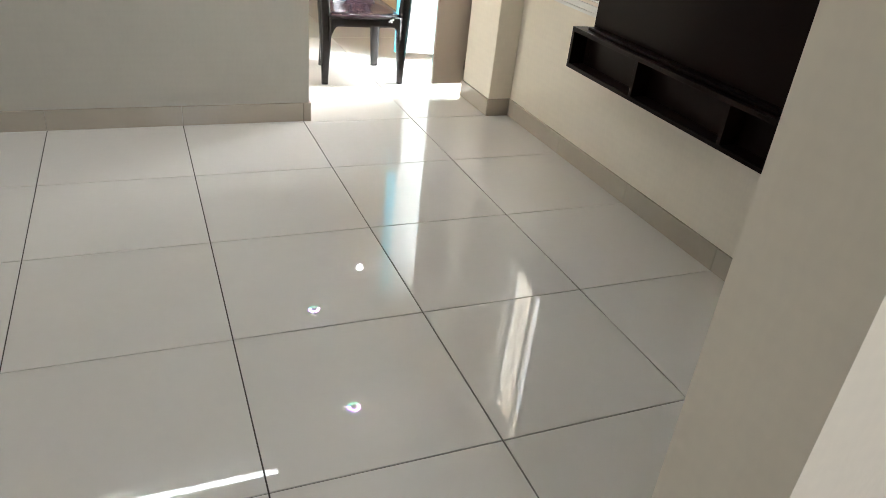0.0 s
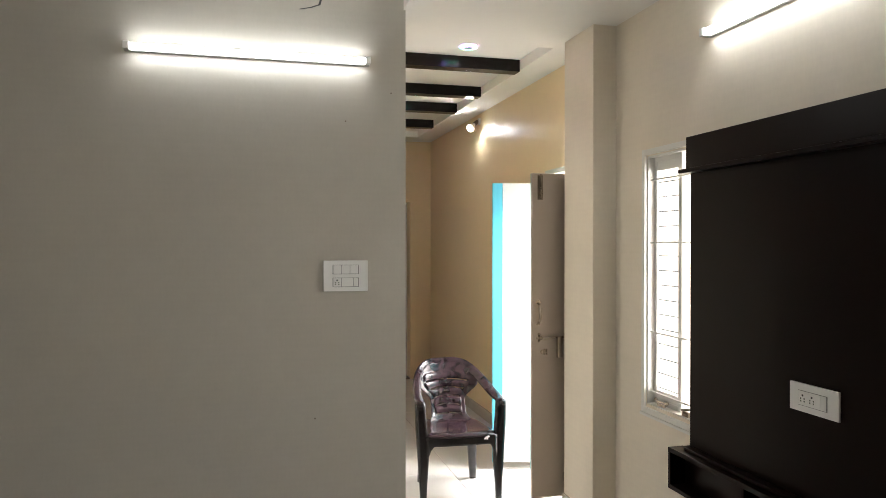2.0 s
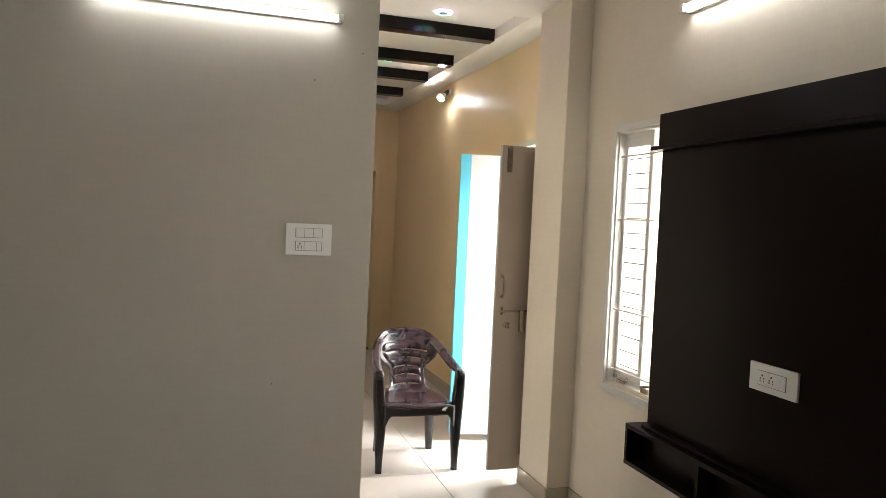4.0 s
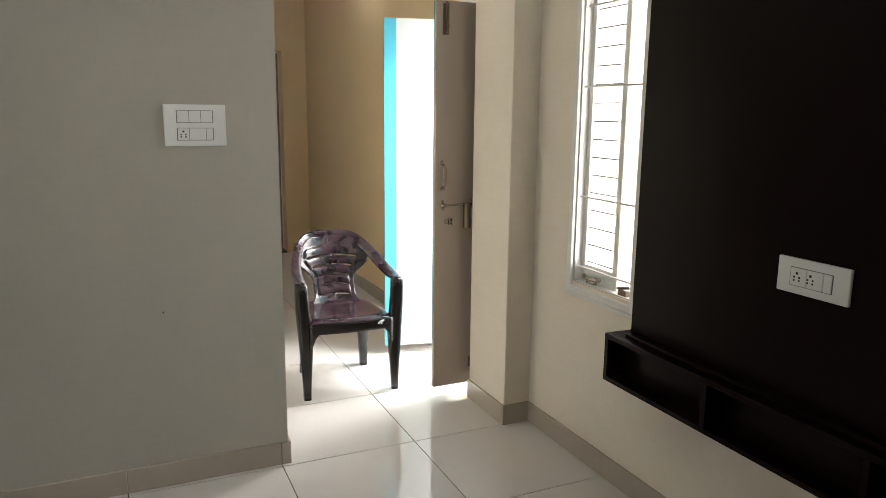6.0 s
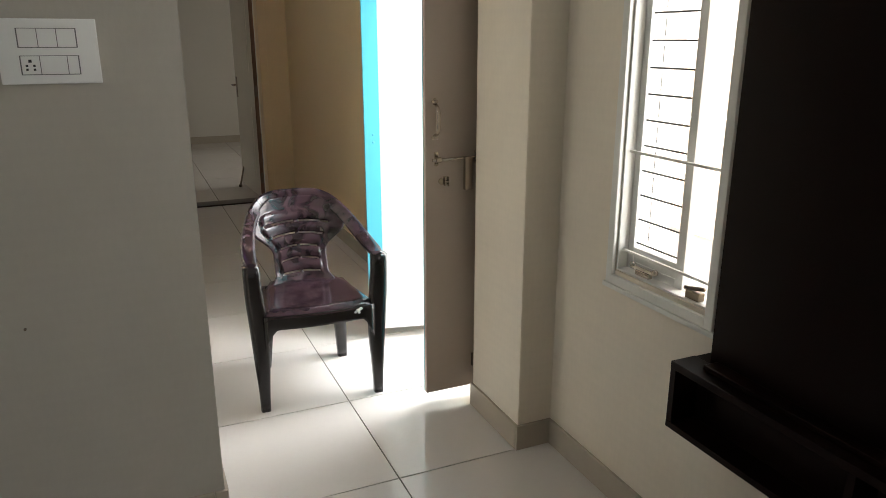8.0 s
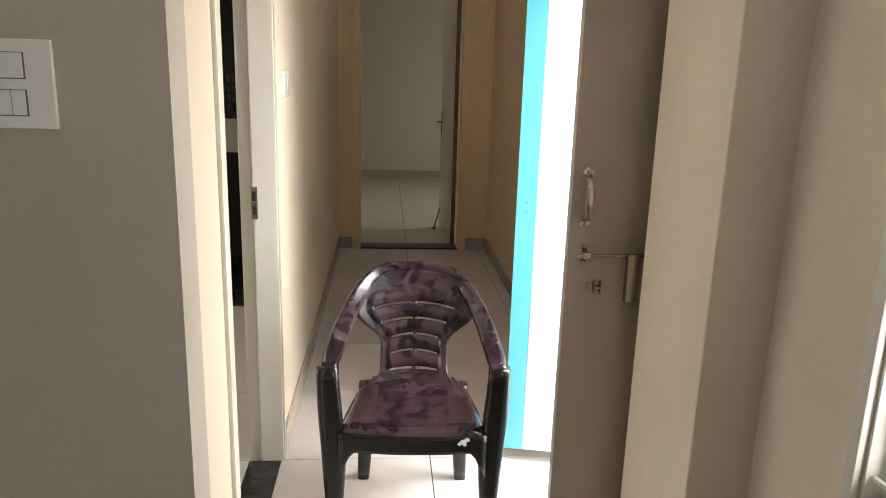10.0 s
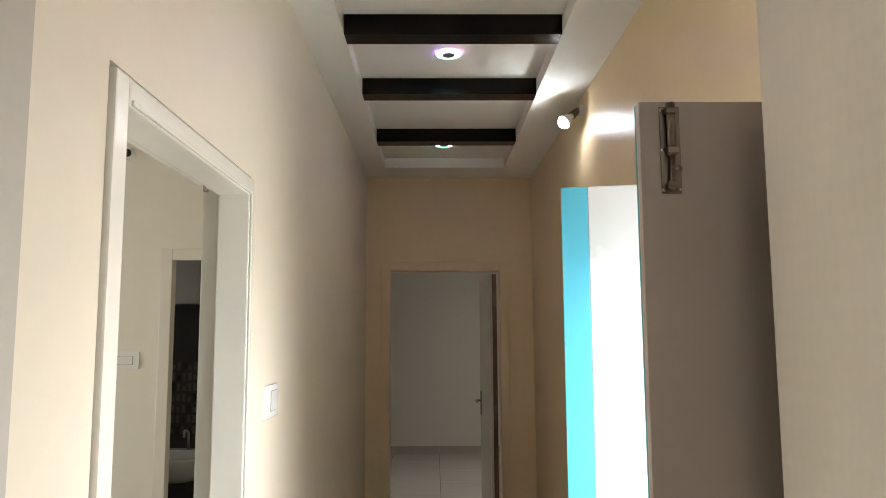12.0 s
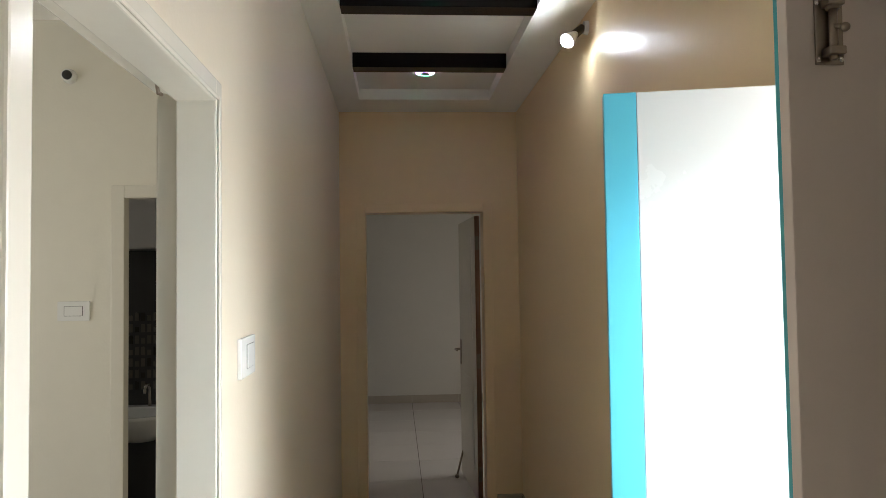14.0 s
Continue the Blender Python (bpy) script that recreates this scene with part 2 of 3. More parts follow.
    bm.faces.new(list(reversed(rings[-1])))
    bmesh.ops.recalc_face_normals(bm, faces=bm.faces)
    return bm


def part(name, bm, material, parent=None, label="", smooth=False):
    """Links a bmesh as one mesh object under parent."""
    me = bpy.data.meshes.new(name)
    bmesh.ops.recalc_face_normals(bm, faces=bm.faces)
    bm.to_mesh(me)
    bm.free()
    if smooth:
        for p in me.polygons:
            p.use_smooth = True
    me.materials.append(material)
    ob = new(name, me)
    if parent:
        ob.parent = parent
        ob.matrix_parent_inverse = parent.matrix_world.inverted()
    if label:
        tagged(ob, label)
    return ob


def thing(name, at, label, category, group="", turn=0.0):
    """An Empty at the foot of a thing, to hold its parts."""
    ob = new(name)
    ob.empty_display_size = 0.05
    ob.matrix_world = pose(*at, 0, 0, turn)
    return tagged(ob, label, category, group)


def structure(name, bm, material, label):
    return tagged(part(name, bm, material), label, kind="structure")


# ---------------------------------------------------------------- plan
T = 0.6                     # floor tile
XR, XC, XL = 1.20, 1.28, 0.03   # hall's right wall, corridor's right and left walls
Y0, YE = 0.03, 4.63         # hall's end wall, corridor's end wall
CEIL_H, SOFFIT, PANEL = 2.84, 2.77, 2.84
TOP = 3.0
HX, HY = -5.5, -5.6         # hall's far corner
THK = 0.12


def wall(name, boxes, material, label):
    bm = bmesh.new()
    for lo, hi in boxes:
        bx(bm, lo, hi)
    return structure(name, bm, material, label)


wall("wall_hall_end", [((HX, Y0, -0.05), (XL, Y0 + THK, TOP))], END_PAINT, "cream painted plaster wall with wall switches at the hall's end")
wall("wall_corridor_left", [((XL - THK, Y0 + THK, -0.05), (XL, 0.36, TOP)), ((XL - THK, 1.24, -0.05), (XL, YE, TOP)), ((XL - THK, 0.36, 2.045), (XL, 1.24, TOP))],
     DAYLIT_PAINT, "cream painted corridor wall with a doorway")
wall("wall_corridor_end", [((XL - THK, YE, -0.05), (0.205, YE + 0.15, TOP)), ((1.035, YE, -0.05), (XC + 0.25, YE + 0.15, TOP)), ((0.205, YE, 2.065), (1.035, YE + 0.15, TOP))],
     BOUNCE_PAINT, "cream painted wall with a doorway at the corridor's end")
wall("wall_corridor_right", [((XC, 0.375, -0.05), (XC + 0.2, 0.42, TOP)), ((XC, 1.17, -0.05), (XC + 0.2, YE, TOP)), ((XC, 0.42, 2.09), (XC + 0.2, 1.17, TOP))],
     BOUNCE_PAINT, "cream painted corridor wall with the main entrance")
WY0, WY1, WZ0, WZ1 = -0.318, -0.705, 0.770, 2.02
wall("wall_hall_right", [((XR, WY0, -0.05), (XR + 0.2, 0.0, TOP)), ((XR, HY, -0.05), (XR + 0.2, WY1, TOP)),
                         ((XR, WY1, -0.05), (XR + 0.2, WY0, WZ0)), ((XR, WY1, WZ1), (XR + 0.2, WY0, TOP))],
     PAINT, "cream painted hall wall with a tall narrow window")
pillar = structure("pillar_1", box((1.062, 0.0, -0.05), (XC + 0.2, 0.375, TOP), 0.006), PAINT, "cream textured plaster pillar beside the entrance")
wall("wall_partition", [((-0.10, -3.19, -0.05), (XR, -2.995, TOP))], PAINT, "cream painted partition wall beside the hall")
# Closes the unseen side of the hall; its opening is added for the fill.
wall("wall_hall_left", [((HX - THK, HY, -0.05), (HX, Y0 + THK, 0.85)), ((HX - THK, HY, 2.05), (HX, Y0 + THK, TOP)),
                        ((HX - THK, HY, 0.85), (HX, -1.1, 2.05)), ((HX - THK, -0.3, 0.85), (HX, Y0 + THK, 2.05))], PAINT, "cream painted hall wall")
wall("wall_hall_back", [((HX - THK, HY - THK, -0.05), (-0.55, HY, TOP)), ((0.35, HY - THK, -0.05), (XR + 0.2, HY, TOP)),
                        ((-0.55, HY - THK, -0.05), (0.35, HY, 0.95)), ((-0.55, HY - THK, 2.05), (0.35, HY, TOP))], PAINT, "cream painted hall wall with a barred window")
# bedroom beyond the left doorway
BX, BY = -3.0, 3.07
wall("wall_bedroom_back", [((BX, BY, -0.05), (-0.85, BY + 0.05, TOP)), ((-0.15, BY, -0.05), (XL - THK, BY + 0.05, TOP)), ((-0.85, BY, 2.0), (-0.15, BY + 0.05, TOP))],
     PALE, "pale cream bedroom wall with the bathroom doorway")
# Unseen side of the bedroom, with an opening added to let light in.
wall("wall_bedroom_left", [((BX - THK, Y0 + THK, -0.05), (BX, 7.5, 0.9)), ((BX - THK, Y0 + THK, 2.0), (BX, 7.5, TOP)),
                           ((BX - THK, Y0 + THK, 0.9), (BX, 1.0, 2.0)), ((BX - THK, 2.2, 0.9), (BX, 7.5, 2.0))], PALE, "pale cream bedroom wall")
# bathroom
bath_wall = wall("wall_bath_back", [((BX, 4.30, -0.05), (XL - THK, 4.42, TOP))], BATH_DARK, "dark grey tiled bathroom wall with a patterned band")
wall("wall_bath_right", [((XL - THK, YE + 0.15, -0.05), (XL, 7.52, TOP))], GREY_WALL, "off-white partition wall")
# room at the corridor's end
EY, EX0, EX1 = 8.95, -1.9, 3.2
wall("wall_end_room_back", [((EX0, EY, -0.05), (EX1, EY + THK, TOP))], GREY_WALL, "off-white painted bedroom wall")
wall("wall_end_room_left", [((EX0 - THK, 7.52, -0.05), (EX0, EY + THK, TOP))], GREY_WALL, "off-white painted bedroom wall")
wall("wall_end_room_right", [((EX1, YE, -0.05), (EX1 + THK, EY + THK, TOP))], GREY_WALL, "off-white painted bedroom wall")
wall("wall_end_room_front", [((XC + 0.25, YE, -0.05), (EX1, YE + 0.15, TOP))], GREY_WALL, "off-white painted bedroom wall")

# ceilings
bm = bmesh.new()
bx(bm, (HX - THK, HY - THK, CEIL_H), (0.02, Y0, TOP))
structure("ceiling_hall", bm, CEIL, "white painted hall ceiling")
RX0, RX1, RY0, RY1 = 0.19, 1.045, 0.50, 4.28
bm = bmesh.new()
bx(bm, (0.02, HY - THK, SOFFIT), (XR + 0.2, 0.0, TOP))
bx(bm, (0.02, 0.0, SOFFIT), (XC + 0.2, RY0, TOP))
bx(bm, (0.02, RY1, SOFFIT), (XC + 0.2, YE, TOP))
bx(bm, (0.02, RY0, SOFFIT), (RX0, RY1, TOP))
bx(bm, (RX1, RY0, SOFFIT), (XC + 0.2, RY1, TOP))
bx(bm, (RX0, RY0, PANEL), (RX1, RY1, TOP))
structure("ceiling_corridor", bm, CEIL, "white dropped ceiling with a long recessed tray")
structure("ceiling_bedroom", box((BX - THK, Y0, CEIL_H), (XL - THK, 7.52, TOP)), CEIL, "white painted ceiling")
structure("ceiling_end_room", box((EX0 - THK, YE + 0.15, CEIL_H), (EX1 + THK, EY + THK, TOP + 0.01)), CEIL, "white painted ceiling")

# outside
structure("ground", box((1.40, -60, -0.25), (90, 60, -0.12)), PAVING, "pale concrete ground outside")
# Emits its own brightness rather than catching the sun.
structure("backdrop_house", box((4.2, -9, -0.2), (4.5, 0.0, 7.0)), HOUSE_GLOW, "glowing pale backdrop wall of the neighbouring house")
# Added emitting sheet, unseen, dimmed to hold down light through the entrance.
structure("backdrop_entrance", box((4.2, 0.004, -0.2), (4.5, 12, 7.0)), DOOR_GLOW, "dimmer glowing backdrop sheet outside the entrance")

# Beige bands that emit weakly; their sunlit look is the glow.
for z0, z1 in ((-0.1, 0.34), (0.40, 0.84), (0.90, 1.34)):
    structure("backdrop_parapet", box((4.10, 1.2, z0), (4.19, 6.0, z1)), BEIGE_OUT, "glowing beige parapet of the neighbouring house")

# ---------------------------------------------------------------- door frames


def door_frame(name, axis, a0, a1, c0, c1, top, w, label, material=None):
    """A frame round an opening from a0 to a1 along axis, from c0 to c1 through the wall."""
    ob = thing(name, (0, 0, 0), label, "door frame")
    ob["kind"] = "structure"

    def piece(n, lo, hi):
        if axis == "y":
            part(n, box((c0, lo[0], lo[1]), (c1, hi[0], hi[1]), 0.004), material or FRAME, ob)
        else:
            part(n, box((lo[0], c0, lo[1]), (hi[0], c1, hi[1]), 0.004), material or FRAME, ob)
    piece("jamb", (a0 - w, 0.0), (a0, top + w))
    piece("jamb", (a1, 0.0), (a1 + w, top + w))
    piece("head", (a0, top), (a1, top + w))
    return ob


door_frame("door_frame_1", "y", 0.413, 1.185, -0.045, 0.041, 1.985, 0.050, "cream enamelled door frame of the bedroom doorway")
bead = thing("door_bead", (0.045, 0.41, 0), "cream enamelled bead round the bedroom door frame", "trim")
bead["kind"] = "structure"
for lo, hi in (((0.0415, 1.189, 0.0), (0.047, 1.199, 1.999)), ((0.0415, 0.418, 1.988), (0.047, 1.189, 1.998))):
    part("bead", box(lo, hi, 0.003), FRAME, bead)
hook = thing("door_hook", (-0.06, 1.12, 2.0), "small dark steel hook under the door head", "hook")
bm = bmesh.new()
rod(bm, (-0.06, 1.11, 2.004), (-0.06, 1.12, 1.985), 0.004)
rod(bm, (-0.06, 1.12, 1.985), (-0.06, 1.14, 1.988), 0.004)
part("hook_wire", bm, BRONZE, hook)
fr = door_frame("door_frame_2", "y", 0.400, 1.205, -0.092, -0.046, 2.005, 0.035, "cream enamelled rebate of the bedroom doorway")
door_frame("door_frame_3", "x", 0.21, 1.03, YE - 0.012, YE + 0.155, 2.06, 0.065, "warm cream painted door frame at the corridor's end", BOUNCE_PAINT)
door_frame("door_frame_4", "x", -0.845, -0.155, BY - 0.012, BY + 0.053, 1.995, 0.06, "cream enamelled bathroom door frame")
door_frame("door_frame_5", "y", 0.455, 1.135, XC - 0.008, XC + 0.12, 2.06, 0.035, "cream enamelled frame of the main entrance")
tagged(part("threshold_1", box((0.21, YE - 0.02, -0.02), (1.03, YE + 0.16, 0.012), 0.003), SILL), "dark brown sill strip in the end doorway", kind="structure")
tagged(part("threshold_2", box((-0.845, BY - 0.01, -0.02), (-0.155, BY + 0.13, 0.02), 0.003), GRANITE), "dark granite bathroom sill", kind="structure")
tagged(part("threshold_3", box((XC - 0.03, 0.455, -0.02), (XC + 0.2, 1.135, 0.03), 0.003), GRANITE), "dark granite entrance sill", kind="structure")
tagged(part("threshold_4", box((-0.09, 0.413, -0.02), (0.03, 1.185, 0.006), 0.002), GRANITE), "dark granite bedroom sill", kind="structure")

# ---------------------------------------------------------------- main entrance leaves
LZ0, LZ1 = 0.055, 2.0
near = thing("door_leaf", (XC, 0.435, LZ0), "open greige entrance door leaf with steel bolts and handle", "door", "entrance door leaves")
part("panel", box((0.884, 0.436, LZ0), (XC - 0.004, 0.457, LZ1), 0.002), GREIGE, near)
part("outer_face", box((0.8845, 0.457, LZ0), (XC - 0.004, 0.466, LZ1), 0.001), TEAL, near, "teal outer face")

far = thing("door_leaf", (XC - 0.005, 1.118, LZ0), "open white entrance door leaf with a sky blue stripe", "door", "entrance door leaves", 0)
hinge, tip = Vector((XC - 0.008, 1.118, 0)), Vector((0.889, 1.202, 0))
along = (tip - hinge)
WIDTH = along.length
far.matrix_world = pose(hinge.x, hinge.y, LZ0, 0, 0, math.degrees(math.atan2(along.y, along.x)))
bpy.context.view_layer.update()


def in_leaf(bm):
    bm.transform(far.matrix_world)
    return bm


H = LZ1 - LZ0
part("panel", in_leaf(box((0, 0.0, 0), (WIDTH - 0.071, 0.030, H), 0.002)), WHITE, far)
part("stripe", in_leaf(box((WIDTH - 0.070, 0.0, 0), (WIDTH, 0.0315, H), 0.0015)), BLUE, far, "sky blue stripe")
bm = bmesh.new()
part("back_face", in_leaf(box((0.0, -0.006, 0), (WIDTH, -0.0005, H))), GREIGE, far, "greige back face")
for z in (0.935, 0.97):
    part("rivet", in_leaf(ball(bmesh.new(), (WIDTH - 0.040, 0.0325, z), 0.006, (1, 0.5, 1))), BLUE, far, smooth=True)
for z in (0.25, 0.95, 1.47):
    bm = bmesh.new()
    rod(bm, (0.002, 0.036, z - 0.045), (0.002, 0.036, z + 0.045), 0.006)
    part("hinge", in_leaf(bm), BRONZE, far, "dark steel hinge")

# hardware of the near leaf, on its face towards the hall
FY = 0.436


def rosette(parent, x, z):
    """A flared foot of three small lobes with a screw."""
    b2 = bmesh.new()
    for dx, dz in ((-0.007, 0.0), (0.007, 0.0), (0.0, 0.007)):
        rod(b2, (x + dx, FY - 0.003, z + dz), (x + dx, FY, z + dz), 0.0065, sides=10)
    ball(b2, (x, FY - 0.004, z + 0.001), 0.0038, (1, 0.6, 1), 8, 6)
    part("foot", b2, STEEL, parent)


def pull_handle(parent, x, z0, z1):
    arch = [(0.002, z0 + 0.008), (0.016, z0 + 0.012), (0.029, z0 + 0.022), (0.034, z0 + 0.036), (0.036, (z0 + z1) / 2), (0.034, z1 - 0.036), (0.029, z1 - 0.022), (0.016, z1 - 0.012), (0.002, z1 - 0.008)]
    wide = (0.0085, 0.007, 0.0068, 0.0085, 0.0098, 0.0085, 0.0068, 0.007, 0.0085)
    h = part("handle", sweep([(x, FY - d, z) for d, z in arch], [((w, 0, 0), (0, 0.0022, 0.0018)) for w in wide]), STEEL, parent, "steel strap pull handle", True)
    for z in (z0, z1):
        rosette(h, x, z)
    return h


pull_handle(near, 0.922, 1.098, 1.230)
bm = bmesh.new()
rod(bm, (0.905, FY - 0.017, 1.016), (1.13, FY - 0.017, 1.020), 0.0055)
slide = part("sliding_bolt", bm, STEEL, near, "steel sliding bolt", True)
for x in (0.927, 1.095):
    b2 = bmesh.new()
    for dz in (-0.018, 0.020):
        rod(b2, (x, FY - 0.003, 1.017 + dz), (x, FY, 1.017 + dz), 0.009, sides=12)
        ball(b2, (x, FY - 0.004, 1.017 + dz), 0.004, (1, 0.6, 1), 8, 6)
    bx(b2, (x - 0.007, FY - 0.003, 0.998), (x + 0.007, FY, 1.037), 0.001)
    rod(b2, (x - 0.008, FY - 0.017, 1.017), (x + 0.012, FY - 0.017, 1.017), 0.0105, sides=14)
    part("bolt_bracket", b2, STEEL, slide)
b2 = bmesh.new()
bx(b2, (1.036, FY - 0.030, 0.897), (1.066, FY - 0.025, 1.024), 0.002)
bx(b2, (1.034, FY - 0.031, 0.897), (1.038, FY - 0.014, 1.024), 0.0015)
part("hasp", b2, STEEL, slide, "hanging steel hasp")
b2 = bmesh.new()
rod(b2, (0.949, FY - 0.005, 0.932), (0.949, FY, 0.932), 0.013, sides=14)
bx(b2, (0.955, FY - 0.004, 0.918), (0.978, FY, 0.950), 0.002)
bx(b2, (0.957, FY - 0.014, 0.915), (0.960, FY - 0.002, 0.951), 0.001)
bx(b2, (0.973, FY - 0.014, 0.912), (0.976, FY - 0.002, 0.949), 0.001)
rod(b2, (0.960, FY - 0.010, 0.932), (0.974, FY - 0.010, 0.930), 0.004, sides=8)
part("lock", b2, STEEL, near, "small steel latch")
TX = 0.934
tower = part("tower_bolt", box((TX - 0.017, FY - 0.003, 1.842), (TX + 0.017, FY, 1.990), 0.001), BRONZE, near, "dull steel tower bolt")
b2 = bmesh.new()
rod(b2, (TX, FY - 0.011, 1.905), (TX, FY - 0.011, 1.994), 0.0075)
part("barrel", b2, BRONZE, tower, smooth=True)
for z in (1.850, 1.908, 1.975):
    part("clamp", box((TX - 0.010, FY - 0.020, z), (TX + 0.010, FY - 0.003, z + 0.010), 0.002), BRONZE, tower)
b2 = bmesh.new()
rod(b2, (TX, FY - 0.011, 1.846), (TX, FY - 0.011, 1.905), 0.005)
rod(b2, (TX, FY - 0.011, 1.886), (TX + 0.004, FY - 0.024, 1.880), 0.0035)
ball(b2, (TX + 0.0045, FY - 0.026, 1.879), 0.0055)
part("slide", b2, BRONZE, tower, smooth=True)
for z in (1.848, 1.916, 1.984):
    for x in (TX - 0.0135, TX + 0.0135):
        part("screw", ball(bmesh.new(), (x, FY - 0.003, z), 0.0035, (1, 0.5, 1), 8, 6), STEEL, tower)
for z in (0.35, 1.05, 1.75):
    b2 = bmesh.new()
    rod(b2, (XC - 0.006, FY - 0.006, z - 0.045), (XC - 0.006, FY - 0.006, z + 0.045), 0.006)
    part("hinge", b2, BRONZE, near)
part("door_stop", box((1.082, FY - 0.014, 0.145), (1.102, FY, 0.20), 0.003), BRONZE, near, "small dark latch near the bottom")

# strike plate in the bedroom door frame
sp = thing("strike_plate", (-0.02, 1.185, 1.0), "brushed steel strike plate with two dark slots in the door frame", "strike plate")
part("plate", box((-0.049, 1.1795, 0.946), (-0.027, 1.1845, 1.060), 0.001), STEEL, sp)
for z in (0.962, 1.010):
    part("slot", box((-0.045, 1.1783, z), (-0.031, 1.180, z + 0.032)), GAP, sp)

# ---------------------------------------------------------------- end room door
end_leaf = thing("door_leaf", (1.02, YE + 0.12, 0.02), "open cream panelled door with a bare wood hinge edge", "door")


def leaf_part(name, bm, material, parent, label=""):
    """A part of the end room's door, turned about its hinge."""
    bm.transform(Matrix.Translation((1.02, YE + 0.13, 0)) @ Matrix.Rotation(radians(3.2), 4, "Z") @ Matrix.Translation((-1.02, -YE - 0.13, 0)))
    return part(name, bm, material, parent, label)


ex0, ex1 = 0.982, 1.02
ey0, ey1 = YE + 0.13, YE + 0.13 + 0.80
leaf_part("panel", box((ex0, ey0 + 0.004, 0.015), (ex1, ey1, 2.045), 0.002), FRAME, end_leaf)
leaf_part("edge", box((ex0 + 0.002, ey0, 0.015), (ex1 - 0.002, ey0 + 0.004, 2.045)), BARE_WOOD, end_leaf, "bare brown wood edge")
for z in (0.2, 1.0, 1.85):
    leaf_part("hinge", box((ex0 + 0.006, ey0 - 0.003, z - 0.05), (ex1 - 0.006, ey0, z + 0.05)), BRONZE, end_leaf)
for z0, z1 in ((0.2, 0.85), (1.15, 1.9)):
    leaf_part("moulding", box((ex0 - 0.004, ey0 + 0.14, z0), (ex0, ey1 - 0.14, z1), 0.002), FRAME, end_leaf)
b2 = bmesh.new()
bx(b2, (ex0 - 0.008, ey1 - 0.09, 0.90), (ex0, ey1 - 0.045, 1.10), 0.003)
rod(b2, (ex0 - 0.008, ey1 - 0.067, 1.02), (ex0 - 0.05, ey1 - 0.067, 1.02), 0.009)
rod(b2, (ex0 - 0.048, ey1 - 0.06, 1.02), (ex0 - 0.048, ey1 - 0.17, 1.02), 0.008)
leaf_part("handle", b2, BRONZE, end_leaf, "dark lever handle")
b2 = bmesh.new()
rod(b2, (ex0, ey1 - 0.08, 0.20), (ex0 - 0.06, ey1 - 0.16, 0.03), 0.008)
ball(b2, (ex0 - 0.062, ey1 - 0.163, 0.022), 0.018)
leaf_part("door_stay", b2, BRONZE, end_leaf, "dark door stay foot")

# ---------------------------------------------------------------- tall window
win = thing("window_1", (XR, -0.5, WZ0), "tall narrow white steel window with dark iron grille", "window")
win["kind"] = "structure"


def ring_frame(name, y0, y1, z0, z1, w, x0, x1, material, parent, bevel=0.002):
    bm = bmesh.new()
    bx(bm, (x0, y0 - w, z0), (x1, y0, z1), bevel)
    bx(bm, (x0, y1, z0), (x1, y1 + w, z1), bevel)
    bx(bm, (x0, y1 + w, z0), (x1, y0 - w, z0 + w), bevel)
    bx(bm, (x0, y1 + w, z1 - w), (x1, y0 - w, z1), bevel)
    return part(name, bm, material, parent)


ring_frame("trim", -0.290, -0.740, 0.728, 2.053, 0.028, XR - 0.012, XR + 0.003, SASH, win)
ring_frame("lining", WY0 - 0.001, WY1 + 0.001, WZ0 + 0.001, WZ1 - 0.001, 0.006, XR + 0.004, XR + 0.040, SASH, win, 0.001)
ring_frame("sash", WY0 - 0.001, -0.566, WZ0 + 0.001, WZ1 - 0.001, 0.030, XR + 0.040, XR + 0.064, SASH, win)
part("bottom_rail", box((XR + 0.042, -0.536, WZ0 + 0.031), (XR + 0.062, WY0 - 0.031, WZ0 + 0.075), 0.002), SASH, win)
part("top_rail", box((XR + 0.042, -0.536, WZ1 - 0.075), (XR + 0.062, WY0 - 0.031, WZ1 - 0.031), 0.002), SASH, win)
for k in range(15):
    z = 0.858 + 0.0735 * k
    b2 = bmesh.new()
    rod(b2, (XR + 0.052, WY0 - 0.030, z), (XR + 0.052, -0.537, z), 0.0027, sides=8)
    part("bar", b2, BAR, win)
    if k < 14:
        b2 = bmesh.new()
        rod(b2, (XR + 0.056, WY0 - 0.075, z + 0.012), (XR + 0.056, WY0 - 0.075, z + 0.060), 0.0012, sides=6)
        part("clip", b2, BAR, win)
for z in (0.835, 1.135, 1.585, 1.90):
    part("cross_bar", box((XR + 0.016, WY1 + 0.008, z - 0.004), (XR + 0.024, WY0 - 0.008, z + 0.004), 0.002), SASH, win)
b2 = bmesh.new()
rod(b2, (XR + 0.020, -0.38, 0.797), (XR + 0.020, -0.47, 0.797), 0.006)
ball(b2, (XR + 0.020, -0.375, 0.802), 0.010)
ball(b2, (XR + 0.020, -0.475, 0.802), 0.010)
bx(b2, (XR + 0.014, -0.455, 0.777), (XR + 0.030, -0.395, 0.792), 0.002)
part("sill", box((XR - 0.016, -0.752, 0.712), (XR + 0.003, -0.280, 0.7275), 0.003), SASH, win)
part("stay", b2, STEEL, win, "steel window stay")
b2 = bmesh.new()
rod(b2, (XR + 0.020, -0.60, 0.80), (XR + 0.020, -0.67, 0.815), 0.006)
bx(b2, (XR + 0.012, -0.66, 0.777), (XR + 0.034, -0.61, 0.80), 0.002)
part("latch", b2, BRONZE, win, "dark steel window latch", True)

